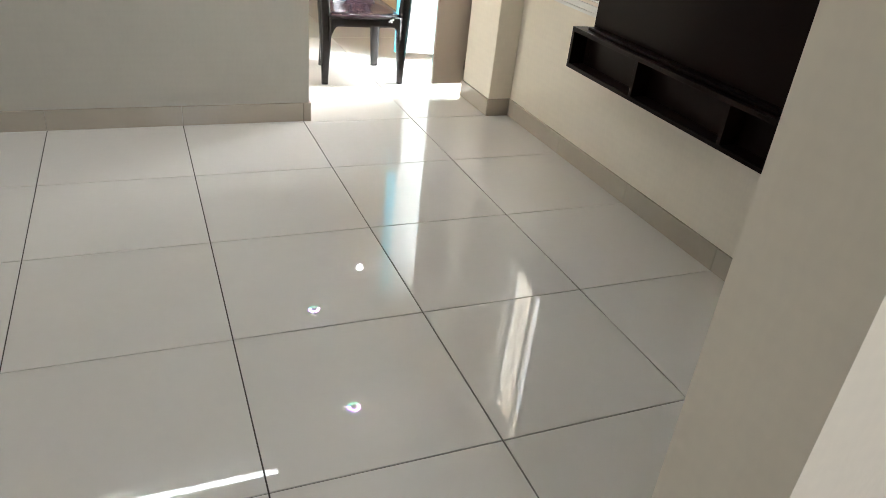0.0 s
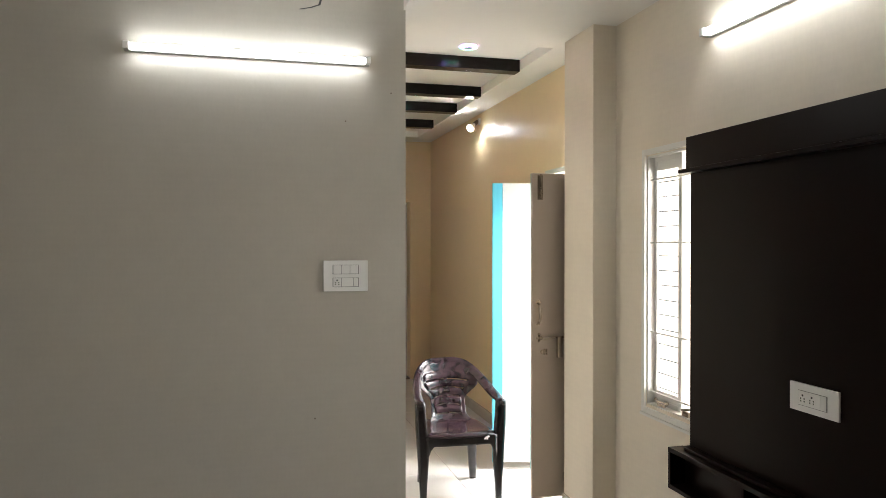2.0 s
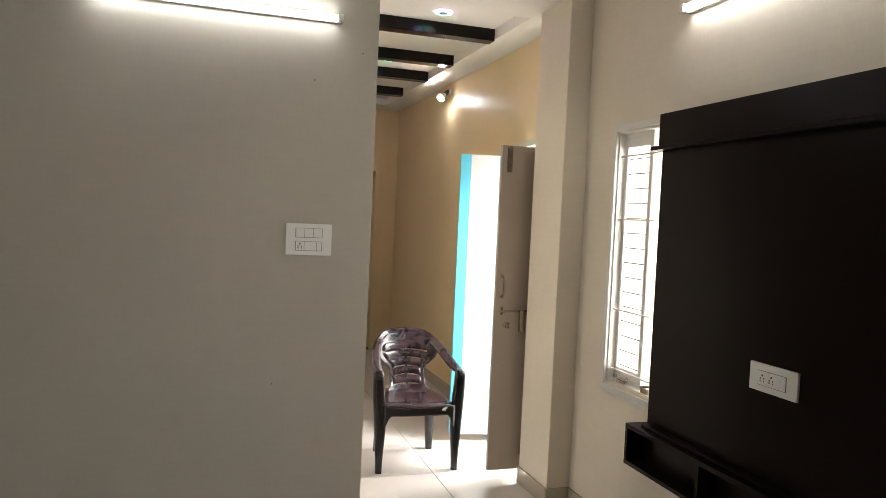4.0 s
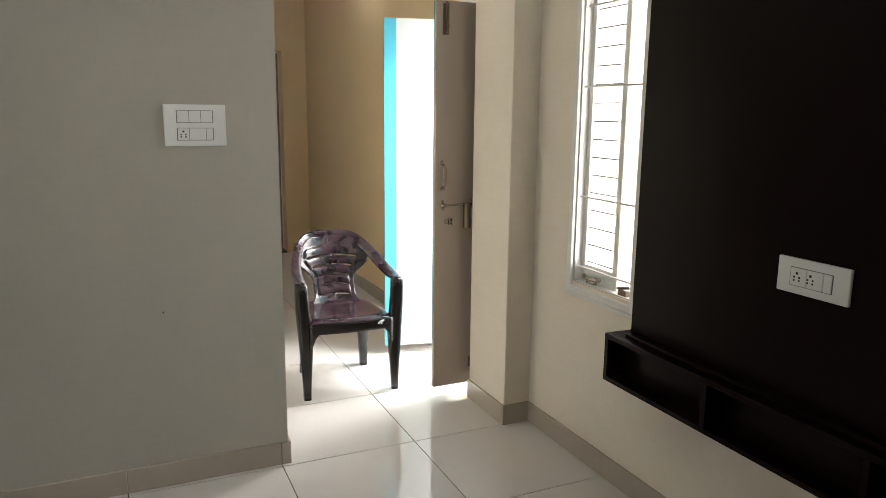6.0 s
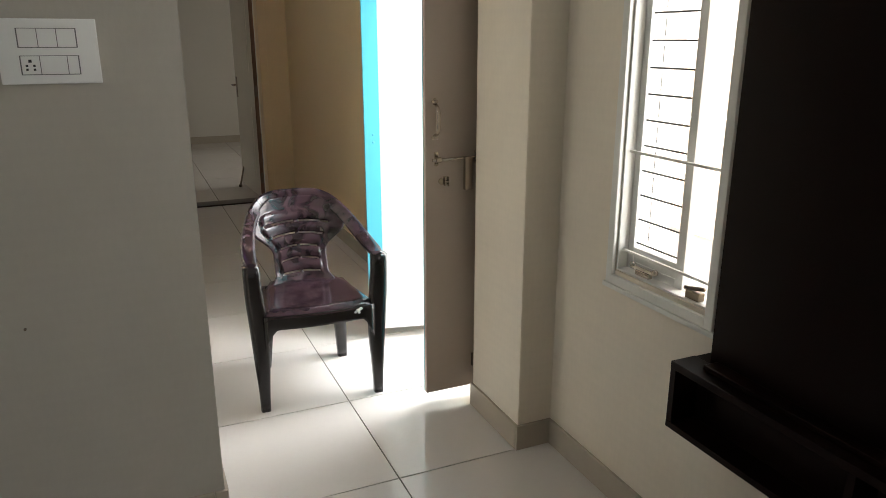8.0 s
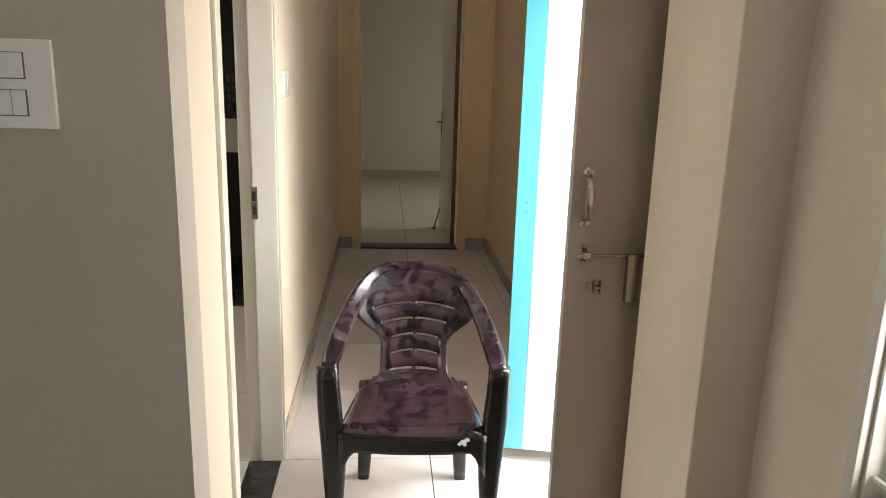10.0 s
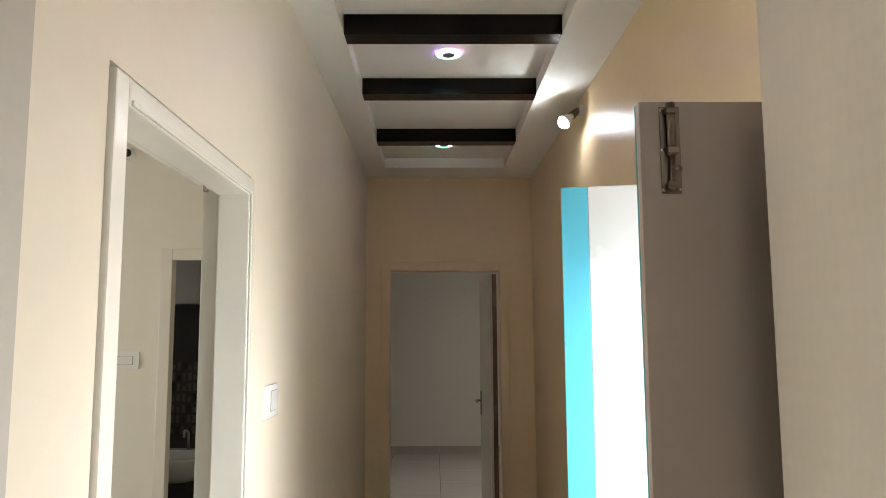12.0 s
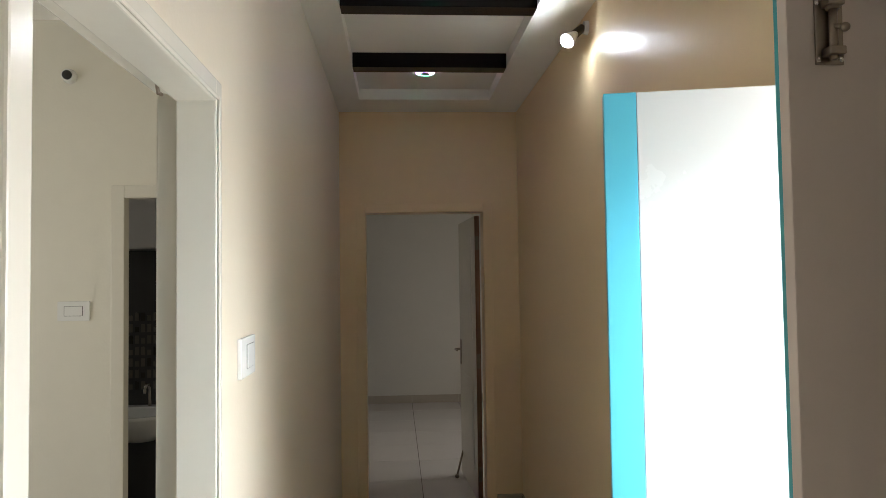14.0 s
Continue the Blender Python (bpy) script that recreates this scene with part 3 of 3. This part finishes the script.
back_win = thing("window_2", (-0.1, HY, 0.95), "white window with horizontal iron bars in the hall's back wall", "window")
back_win["kind"] = "structure"
for z in (1.12, 1.29, 1.46, 1.63, 1.80, 1.93):
    part("bar", rod(bmesh.new(), (-0.55, HY - 0.03, z), (0.35, HY - 0.03, z), 0.008, sides=8), BAR, back_win)
for lo, hi in (((-0.55, HY - 0.06, 0.95), (-0.51, HY + 0.006, 2.05)), ((0.31, HY - 0.06, 0.95), (0.35, HY + 0.006, 2.05)),
               ((-0.51, HY - 0.06, 0.95), (0.31, HY + 0.006, 0.99)), ((-0.51, HY - 0.06, 2.01), (0.31, HY + 0.006, 2.05))):
    part("window_frame", box(lo, hi, 0.003), SASH, back_win)

# ---------------------------------------------------------------- television wall unit
tv = thing("wall_unit", (1.16, -1.42, 0.505), "dark wenge television wall panel with a low open shelf", "wall unit")
PY0, PY1 = -0.812, -2.60
part("back_panel", box((1.122, PY1, 0.52), (XR - 0.0, PY0, 2.04), 0.002), WENGE, tv)
part("top_fascia", box((1.098, PY1, 1.905), (1.121, PY0 + 0.0, 2.042), 0.003), WENGE, tv)
part("ledge", box((1.075, PY1, 1.885), (1.121, PY0 + 0.025, 1.903), 0.003), WENGE, tv)
part("shelf_top", box((1.045, PY1, 0.665), (1.121, -0.762, 0.685), 0.002), WENGE, tv)
part("shelf_bottom", box((1.045, PY1, 0.505), (1.121, -0.762, 0.523), 0.002), WENGE, tv)
for y in (-0.762, -1.25, -1.78, -2.30):
    part("divider", box((1.046, y - 0.018, 0.523), (1.121, y, 0.665), 0.001), WENGE, tv)
part("base_board", box((1.078, PY1, 0.6855), (1.121, -0.835, 0.699), 0.003), WENGE, tv)
part("shelf_end", box((1.122, -0.811, 0.506), (XR, -0.763, 0.684), 0.002), WENGE, tv)

# ---------------------------------------------------------------- switch plates


def rocker(parent, lo, hi, axis, sign, base):
    """One switch key standing 3 mm off its plate."""
    if axis == "y":
        part("rocker", box((lo[0], base + sign * 0.004 - 0.0025, lo[1]), (hi[0], base + sign * 0.004 + 0.0025, hi[1]), 0.0015), PLASTIC, parent)
    else:
        part("rocker", box((base + sign * 0.004 - 0.0025, lo[0], lo[1]), (base + sign * 0.004 + 0.0025, hi[0], hi[1]), 0.0015), PLASTIC, parent)


def plate(name, axis, sign, base, a0, a1, z0, z1, label, fields, sockets=()):
    """A switch plate on a wall: fields are grey slabs for the shade round the keys, each (a0, a1, z0, z1, parts)."""
    mid = (a0 + a1) / 2
    at = (mid, base, z0) if axis == "y" else (base, mid, z0)
    ob = thing(name, at, label, "switch plate")

    def slab(n, p0, p1, q0, q1, d0, d1, material, bevel=0.0, parent=None):
        c = sorted((base + sign * d0, base + sign * d1))
        lo, hi = ((p0, c[0], q0), (p1, c[1], q1)) if axis == "y" else ((c[0], p0, q0), (c[1], p1, q1))
        return part(n, box(lo, hi, bevel), material, parent or ob)
    slab("plate", a0, a1, z0, z1, 0.0, 0.011, PLASTIC, 0.003)
    for f0, f1, g0, g1, cells in fields:
        slab("gap_shade", f0, f1, g0, g1, 0.0105, 0.0118, SEAM_SHADE)
        total = sum(cells)
        p = f0 + 0.002
        for c in cells:
            w = (f1 - f0 - 0.004) * c / total
            slab("rocker", p + 0.0008, p + w - 0.0008, g0 + 0.0018, g1 - 0.0014, 0.0112, 0.0145, PLASTIC, 0.001)
            p += w
    for a, z in sockets:
        for da, dz, s in ((0, 0.010, 0.0035), (-0.008, -0.001, 0.0026), (0.008, -0.001, 0.0026), (-0.008, -0.010, 0.0026), (0.008, -0.010, 0.0026)):
            slab("socket_hole", a + da - s, a + da + s, z + dz - s, z + dz + s, 0.0146, 0.0150, GAP)
    return ob


plate("switch_plate", "y", -1, Y0, -0.387, -0.166, 1.342, 1.496, "white modular switch plate with a socket on a cream wall",
      [(-0.342, -0.212, 1.428, 1.474, (1, 1, 1)), (-0.342, -0.212, 1.364, 1.410, (1, 1.45, 0.6))], [(-0.320, 1.387)])
plate("socket_plate", "x", -1, 1.122, -1.647, -1.428, 1.000, 1.098, "white socket plate with two sockets on a dark panel",
      [(-1.600, -1.470, 1.022, 1.074, (0.5, 1, 1))], [(-1.535, 1.048), (-1.493, 1.048)])
plate("switch_plate", "x", 1, XL, 1.43, 1.60, 1.355, 1.455, "small white switch plate on the corridor wall",
      [(1.49, 1.575, 1.375, 1.437, (1,))])
plate("switch_plate", "y", -1, BY, -1.145, -1.000, 1.425, 1.515, "small white switch plate on the bedroom wall",
      [(-1.115, -1.030, 1.447, 1.493, (1,))])

# ---------------------------------------------------------------- lamps


def tube_light(at, turn, label):
    """A lit fluorescent batten 1.16 m long along its own x, its back at y = 0."""
    ob = thing("tube_light", at, label, "tube light", "tube lights", turn)
    m = ob.matrix_world.copy()

    def put(bm):
        bm.transform(m)
        return bm
    part("batten", put(box((-0.57, -0.022, -0.018), (0.57, 0.0, 0.018), 0.003)), PLASTIC, ob)
    bm = bmesh.new()
    rod(bm, (-0.545, -0.042, 0), (0.545, -0.042, 0), 0.013)
    part("tube", put(bm), TUBE, ob, "lit white tube", True)
    for x in (-0.558, 0.558):
        part("end_cap", put(box((x - 0.013, -0.058, -0.018), (x + 0.013, -0.001, 0.018), 0.004)), PLASTIC, ob)
    part("clip", put(box((0.0, -0.018, 0.018), (0.012, 0.0, 0.045), 0.002)), PLASTIC, ob)
    return ob


tube_light((-0.727, Y0, 2.49), 0, "lit white tube light on the cream end wall")
bpy.context.view_layer.update()
tube_light((XR, -1.41, 2.49), 270, "lit white tube light above the dark wall panel")

# bulb on an angled holder on the corridor's right wall
BXp, BYp, BZp = XC, 2.72, 2.70
bulb = thing("bulb_holder", (BXp, BYp, BZp), "lit white bulb in an angled holder on the corridor wall", "lamp")
b2 = bmesh.new()
rod(b2, (BXp, BYp, BZp), (BXp - 0.018, BYp, BZp), 0.032, 0.028, 20)
part("base", b2, PLASTIC, bulb, smooth=False)
d = Vector((-0.70, -0.28, -0.62)).normalized()
p0 = Vector((BXp - 0.022, BYp, BZp))
b2 = bmesh.new()
rod(b2, p0, p0 + d * 0.05, 0.018, 0.02, 16)
part("socket", b2, BRONZE, bulb)
b2 = bmesh.new()
rod(b2, p0 + d * 0.05, p0 + d * 0.108, 0.015, 0.037, 20)
part("neck", b2, PLASTIC, bulb, smooth=True)
part("glass", ball(bmesh.new(), p0 + d * 0.105, 0.031), BULB, bulb, "lit glass bulb", True)


def ring_side(face, y):
    """The third of the ring, named by its middle angle, in which a face lies."""
    c = face.calc_center_median()
    angle = math.degrees(math.atan2(c.y - y, c.x - 0.607)) % 360
    return 90 if 30 <= angle < 150 else 210 if 150 <= angle < 270 else 330


def recessed_spot(y):
    ob = thing("recessed_spot", (0.607, y, PANEL), "round recessed ceiling spot with a glowing coloured ring", "ceiling light", "corridor spots")
    for name, material, side in (("violet_ring", RING, 210), ("green_ring", GREEN, 90), ("pink_ring", PINK, 330)):
        bm = lathe([(0.030, 0.0), (0.033, -0.008), (0.052, -0.008), (0.055, 0.0)], (0.607, y, PANEL))
        bmesh.ops.delete(bm, geom=[f for f in bm.faces if len(f.verts) > 8 or ring_side(f, y) != side], context="FACES")
        part(name, bm, material, ob, "glowing ring segment", True)
    part("lens", lathe([(0.0302, -0.004), (0.028, -0.011), (0.010, -0.012)], (0.607, y, PANEL)), LENS, ob)


for y in (0.84, 2.33, 3.90):
    recessed_spot(y)

for y in (1.06, 1.93, 2.64, 3.52):
    bm = bmesh.new()
    bx(bm, (RX0 + 0.004, y, SOFFIT - 0.012), (RX1 - 0.004, y + 0.10, PANEL - 0.001), 0.002)
    tagged(part("ceiling_beam", bm, BEAM), "dark brown laminated beam across the recessed ceiling", "ceiling beam", "corridor ceiling beams")

# loose cable ends under the hall's ceiling
cable = thing("loose_cable", (-0.5, -0.9, CEIL_H), "two bent grey cable ends hanging from the ceiling", "cable")


def cable_end(pts):
    part("wire", sweep(pts, [((0.004, 0, 0), (0, 0.004, 0))] * len(pts)), WIRE, cable, smooth=True)


cable_end([(-0.462, -0.9, CEIL_H), (-0.466, -0.9, 2.60), (-0.472, -0.9, 2.50), (-0.484, -0.9, 2.455), (-0.515, -0.9, 2.443), (-0.552, -0.9, 2.434)])
cable_end([(-0.53, -0.9, CEIL_H), (-0.533, -0.9, 2.60), (-0.538, -0.9, 2.54), (-0.548, -0.9, 2.512), (-0.568, -0.9, 2.500), (-0.588, -0.9, 2.487)])
for nx, nz in ((-1.341, 2.77), (-0.046, 2.342), (-0.276, 2.191), (-0.429, 0.713)):
    bm = bmesh.new()
    rod(bm, (nx, Y0, nz), (nx, Y0 - 0.006, nz), 0.004, 0.0035, 8)
    tagged(part("nail", bm, BRONZE), "small rusty nail head in the cream wall", "nail", "nails in the end wall")

# small black camera dome on the bedroom wall
eye_ = thing("wall_sensor", (-1.1, BY, 2.57), "small white sensor with a dark lens on the bedroom wall", "sensor")
b2 = bmesh.new()
rod(b2, (-1.1, BY, 2.57), (-1.1, BY - 0.03, 2.57), 0.035, 0.03, 18)
part("body", b2, PLASTIC, eye_)
part("lens", ball(bmesh.new(), (-1.1, BY - 0.032, 2.57), 0.022), GAP, eye_, "dark lens", True)

# ---------------------------------------------------------------- plastic armchair
SEAT_AT = pose(0.505, 0.638, 0.0, 0, 0, -2.5)
chair = thing("armchair", (0.505, 0.638, 0.0), "marbled maroon moulded plastic armchair with slotted back", "chair", turn=-2.5)
bpy.context.view_layer.update()


def chair_part(name, bm, material, label=""):
    """A smooth part of the chair, shaped with the front feet at y = 0 and the back towards +y."""
    bm.transform(SEAT_AT)
    return part(name, bm, material, chair, label, True)


def ease(v):
    v = max(0.0, min(1.0, v))
    return v * v * (3 - 2 * v)


def hoop_point(a):
    """The line of the arms and the top rail, from one arm's front (0) to the other's (pi)."""
    c, q = math.cos(a), math.sin(a)
    return Vector((-math.copysign(0.252 * abs(c) ** 0.55, c), 0.005 + 0.515 * q, 0.610 + 0.166 * q ** 2.0))


def hoop_half(z):
    """Half the hoop's width at a height."""
    q = max(0.0, min(1.0, (z - 0.610) / 0.166)) ** 0.5
    return 0.252 * math.sqrt(max(0.0, 1 - q * q)) ** 0.55


def front_leg(sx):
    pts, sec = [], []
    for k in range(15):
        v = k / 14
        z = 0.612 * v
        w = 0.019 + 0.016 * ease(z / 0.34) - 0.004 * ease((z - 0.42) / 0.2)
        out = 0.237 + 0.018 * ease((z - 0.25) / 0.35)
        pts.append((sx * out, 0.012 + 0.010 * v, z))
        sec.append(((w, 0, 0), (0, 0.019 + 0.010 * v, 0)))
    return sweep(pts, sec)


def rear_leg(sx):
    pts, sec = [], []
    for k in range(9):
        v = k / 8
        pts.append((sx * (0.178 - 0.022 * v), 0.425 - 0.055 * v, 0.40 * v))
        sec.append(((0.021 + 0.013 * v, 0, 0), (0, 0.019 + 0.012 * v, 0)))
    return sweep(pts, sec)


for sx in (-1, 1):
    chair_part("leg", front_leg(sx), CHAIR_SHADE)
    chair_part("leg", rear_leg(sx), CHAIR_SHADE)
# arms that rise into the top of the back, flat on the arms and upright behind
pts, sec = [], []
N = 48
for k in range(N + 1):
    a = math.pi * k / N
    here = hoop_point(a)
    ahead = (hoop_point(min(math.pi, a + 0.02)) - hoop_point(max(0.0, a - 0.02))).normalized()
    c, q = math.cos(a), math.sin(a)
    side = Vector((-c, 0.12 * q, q)).normalized()
    up = ahead.cross(side).normalized()
    tip = min(1.0, 0.72 + 6 * min(k, N - k) / N)
    pts.append(here)
    sec.append((side * (0.029 * tip), up * (0.011 * tip)))
chair_part("hoop", sweep(pts, sec), CHAIR, "continuous arms and top rail")
# curved back with five arched slots, each bridged in its middle
bm = bmesh.new()
NU, NV = 40, 72
grid = []
for j in range(NV + 1):
    z0 = 0.405 + 0.366 * j / NV
    half = 0.116 + 0.034 * ease((0.465 - z0) / 0.065) + 0.086 * ease((z0 - 0.560) / 0.115)
    if z0 > 0.66:
        half = min(half, hoop_half(z0) + 0.002)
    arch = 0.020 * ease((z0 - 0.44) / 0.06) * ease((0.775 - z0) / 0.05)
    row = []
    for i in range(NU + 1):
        u = 2 * i / NU - 1
        x = u * half
        rise = max(0.0, (z0 - 0.405) / 0.366)
        swell = 0.010 * abs(math.sin(math.pi * (z0 - 0.463) / 0.052)) * (1 if 0.463 < z0 < 0.723 and abs(u) < 0.78 else 0)
        row.append(bm.verts.new((x, 0.340 + 0.172 * rise ** 0.85 - 2.0 * x * x - swell, z0 - arch * u * u)))
    grid.append(row)
for j in range(NV):
    zc = 0.405 + 0.366 * (j + 0.5) / NV
    near_slot = abs(((zc - 0.463) / 0.052 + 0.5) % 1 - 0.5) * 0.052
    for i in range(NU):
        u = abs(2 * (i + 0.5) / NU - 1)
        slot = 0.450 < zc < 0.690 and near_slot < 0.0052 and 0.05 < u < 0.70
        if not slot:
            bm.faces.new((grid[j][i], grid[j][i + 1], grid[j + 1][i + 1], grid[j + 1][i]))
splat = chair_part("backrest", bm, CHAIR, "slotted back")
so = splat.modifiers.new("thickness", "SOLIDIFY")
so.thickness, so.offset = 0.009, 0
# dished seat that turns down at its front and sides
bm = bmesh.new()
NS = 24
grid = []
for j in range(NS + 1):
    v = j / NS
    row = []
    for i in range(NS + 1):
        u = 2 * i / NS - 1
        half = 0.224 - 0.030 * ease(v / 0.75) - 0.040 * ease((v - 0.7) / 0.3)
        y = -0.012 + 0.385 * v - 0.022 * (1 - u * u) * (1 - v)
        z = 0.428 - 0.014 * (1 - u * u) * math.sin(math.pi * min(1, v * 1.1)) - 0.026 * max(0, 1 - v * 8) ** 2 - 0.022 * max(0, abs(u) * 8 - 7) ** 2
        row.append(bm.verts.new((u * half, y, z)))
    grid.append(row)
for j in range(NS):
    for i in range(NS):
        bm.faces.new((grid[j][i], grid[j][i + 1], grid[j + 1][i + 1], grid[j + 1][i]))
seat = chair_part("seat", bm, CHAIR)
so = seat.modifiers.new("thickness", "SOLIDIFY")
so.thickness, so.offset = 0.008, -1


def skirt_panel(a, b, bow, drop, curl):
    """An apron between two legs, from a to b, bowed outwards, its lower edge arched into the legs."""
    bm = bmesh.new()
    a, b = Vector(a), Vector(b)
    out = Vector((b.y - a.y, a.x - b.x, 0)).normalized()
    rows = []
    for j in range(7):
        w = j / 6
        row = []
        for i in range(29):
            u = 2 * i / 28 - 1
            p = a.lerp(b, i / 28) + out * bow * (1 - u * u)
            low = -drop - curl * ease((abs(u) - 0.72) / 0.28) ** 2
            row.append(bm.verts.new((p.x, p.y, p.z + low * w)))
        rows.append(row)
    for p, q in zip(rows, rows[1:]):
        for i in range(28):
            bm.faces.new((p[i], p[i + 1], q[i + 1], q[i]))
    return bm


for name, a, b, bow, drop, curl in (("apron", (-0.222, -0.008, 0.408), (0.222, -0.008, 0.408), 0.020, 0.056, 0.085),
                                    ("side_rail", (0.222, 0.0, 0.408), (0.165, 0.385, 0.404), 0.006, 0.050, 0.045),
                                    ("side_rail", (-0.165, 0.385, 0.404), (-0.222, 0.0, 0.408), 0.006, 0.050, 0.045),
                                    ("back_rail", (0.165, 0.380, 0.404), (-0.165, 0.380, 0.404), 0.004, 0.050, 0.040)):
    ob = chair_part(name, skirt_panel(a, b, bow, drop, curl), CHAIR_SHADE)
    so = ob.modifiers.new("thickness", "SOLIDIFY")
    so.thickness, so.offset = 0.007, 0
bm = bmesh.new()
for dx, dz, r in ((0.150, 0.392, 0.010), (0.161, 0.398, 0.009), (0.140, 0.386, 0.007), (0.155, 0.382, 0.006)):
    ball(bm, (dx, -0.008 - 0.020 * (1 - (dx / 0.222) ** 2) - 0.003, dz), r, (1.2, 0.25, 0.8), 10, 6)
chair_part("scuff", bm, PUTTY, "white scuff mark")

# ---------------------------------------------------------------- bathroom
structure("floor_bathroom", box((BX, BY + 0.05, -0.02), (XL - THK, 4.30, 0.008)), BLACK_STONE, "black bathroom floor")
basin = thing("wash_basin", (-1.12, 4.18, 0.66), "white ceramic wall-hung wash basin with a chrome tap", "wash basin")
part("bowl", lathe([(0.05, -0.17), (0.10, -0.16), (0.17, -0.10), (0.215, -0.02), (0.222, 0.0), (0.205, 0.004), (0.16, -0.05), (0.03, -0.09)], (-1.12, 4.075, 0.82)), CERAMIC, basin, smooth=True)
part("deck", box((-1.28, 4.20, 0.74), (-0.96, 4.30, 0.83), 0.015, 3), CERAMIC, basin)
pts = [(-1.12, 4.235, 0.83), (-1.12, 4.235, 0.93), (-1.12, 4.215, 0.965), (-1.12, 4.175, 0.972), (-1.12, 4.145, 0.95), (-1.12, 4.14, 0.92)]
part("tap", sweep(pts, [((0.009, 0, 0), (0, 0.009, 0)), ((0.009, 0, 0), (0, 0.009, 0)), ((0.009, 0, 0), (0, 0.006, 0.006)), ((0.009, 0, 0), (0, 0, 0.009)), ((0.009, 0, 0), (0, 0.006, 0.006)), ((0.009, 0, 0), (0, 0.009, 0))]), STEEL, basin, "chrome swan-neck tap", True)
bm = bmesh.new()
rod(bm, (-1.0, 4.12, 0.68), (-0.96, 4.22, 0.50), 0.014)
rod(bm, (-0.96, 4.22, 0.50), (-0.93, 4.30, 0.47), 0.014)
part("waste_pipe", bm, PLASTIC, basin, "grey waste pipe", True)
tagged(part("cistern", box((-1.03, 4.17, 0.84), (-0.68, 4.30, 1.09), 0.012, 3), CERAMIC), "white ceramic cistern on the dark tiled wall", "cistern")
cab = thing("wall_cabinet", (-1.3, 4.15, 1.82), "white wall cabinet high on the dark bathroom wall", "cabinet")
part("body", box((-1.50, 4.014, 1.80), (-1.01, 4.30, 2.40), 0.004), WHITE, cab)
part("door", box((-1.495, 4.000, 1.805), (-1.015, 4.0135, 2.395), 0.003), WHITE, cab)
bm = bmesh.new()
rod(bm, (-1.02, 4.30, 2.04), (-1.02, 4.20, 2.03), 0.010)
ball(bm, (-1.02, 4.19, 2.028), 0.018)
tagged(part("shower_arm", bm, STEEL), "short chrome pipe end on the bathroom wall", "pipe")
for i in range(26):
    for j in range(7):
        shade = BATH_LIGHT if (i * 7 + j * 3) % 5 else BATH_MID
        x0, z0 = -1.62 + i * 0.038, 0.92 + j * 0.072
        tall = 0.052 if (i + j) % 3 else 0.034
        part("tile", box((x0 + 0.006, 4.296, z0 + 0.004), (x0 + 0.030, 4.30, z0 + 0.004 + tall)), shade, bath_wall)

# ---------------------------------------------------------------- skirting
SK_H, SK_D = 0.098, 0.012


def skirting(name, axis, base, sign, a0, a1):
    """A row of skirting tiles along a wall, jointed with the floor tiles."""
    ob = thing(name, (0, 0, 0), "beige tile skirting along the wall", "skirting")
    ob["kind"] = "structure"
    cuts = [a0] + [k * T for k in range(math.ceil(a0 / T + 0.02), math.floor(a1 / T - 0.02) + 1)] + [a1]
    for p, q in zip(cuts, cuts[1:]):
        c = sorted((base, base + sign * SK_D))
        g = 0.0012
        lo, hi = ((p + g, c[0], 0.0), (q - g, c[1], SK_H)) if axis == "x" else ((c[0], p + g, 0.0), (c[1], q - g, SK_H))
        part("skirting_tile", box(lo, hi, 0.0015, 1), SKIRT, ob)


skirting("baseboard_1", "x", Y0, -1, HX, XL + SK_D)
skirting("baseboard_2", "y", XL, 1, Y0, 0.355)
skirting("baseboard_3", "y", XL, 1, 1.245, YE)
skirting("baseboard_4", "x", YE, -1, XL + SK_D, 0.14)
skirting("baseboard_5", "x", YE, -1, 1.10, XC)
skirting("baseboard_6", "y", XC, -1, 1.18, YE - SK_D)
skirting("baseboard_7", "y", XR, -1, -2.995, -SK_D)
skirting("baseboard_8", "x", 0.0, -1, 1.062 - SK_D, XR)
skirting("baseboard_9", "y", 1.062, -1, 0.0, 0.375)
skirting("baseboard_10", "x", -2.995, 1, 0.0, XR - SK_D)
skirting("baseboard_11", "x", EY, -1, EX0, EX1)
skirting("baseboard_12", "x", BY, -1, BX, -0.91)

# ---------------------------------------------------------------- floor tiles
floor = structure("floor", box((HX - THK, HY - THK, -0.08), (XC + 0.12, EY + THK, -0.004)), GROUT, "ivory glossy vitrified tile floor")
structure("floor_end_room", box((XC + 0.12, YE, -0.08), (EX1 + THK, EY + THK, -0.004)), GROUT, "ivory glossy tile floor")
tile_me = bpy.data.meshes.new("tile")
bm = box((0.0020, 0.0020, -0.012), (T - 0.0020, T - 0.0020, 0.0), 0.0008, 1)
bm.to_mesh(tile_me)
bm.free()
tile_me.materials.append(TILE)


def lay(i0, i1, j0, j1):
    for i in range(i0, i1):
        for j in range(j0, j1):
            ob = new("tile", tile_me)
            ob.parent = floor
            ob.location = (i * T, j * T, 0)


lay(-9, 2, -9, 0)
lay(-5, 2, 0, 8)
lay(-3, 5, 8, 16)
lay(2, 3, -9, 8)
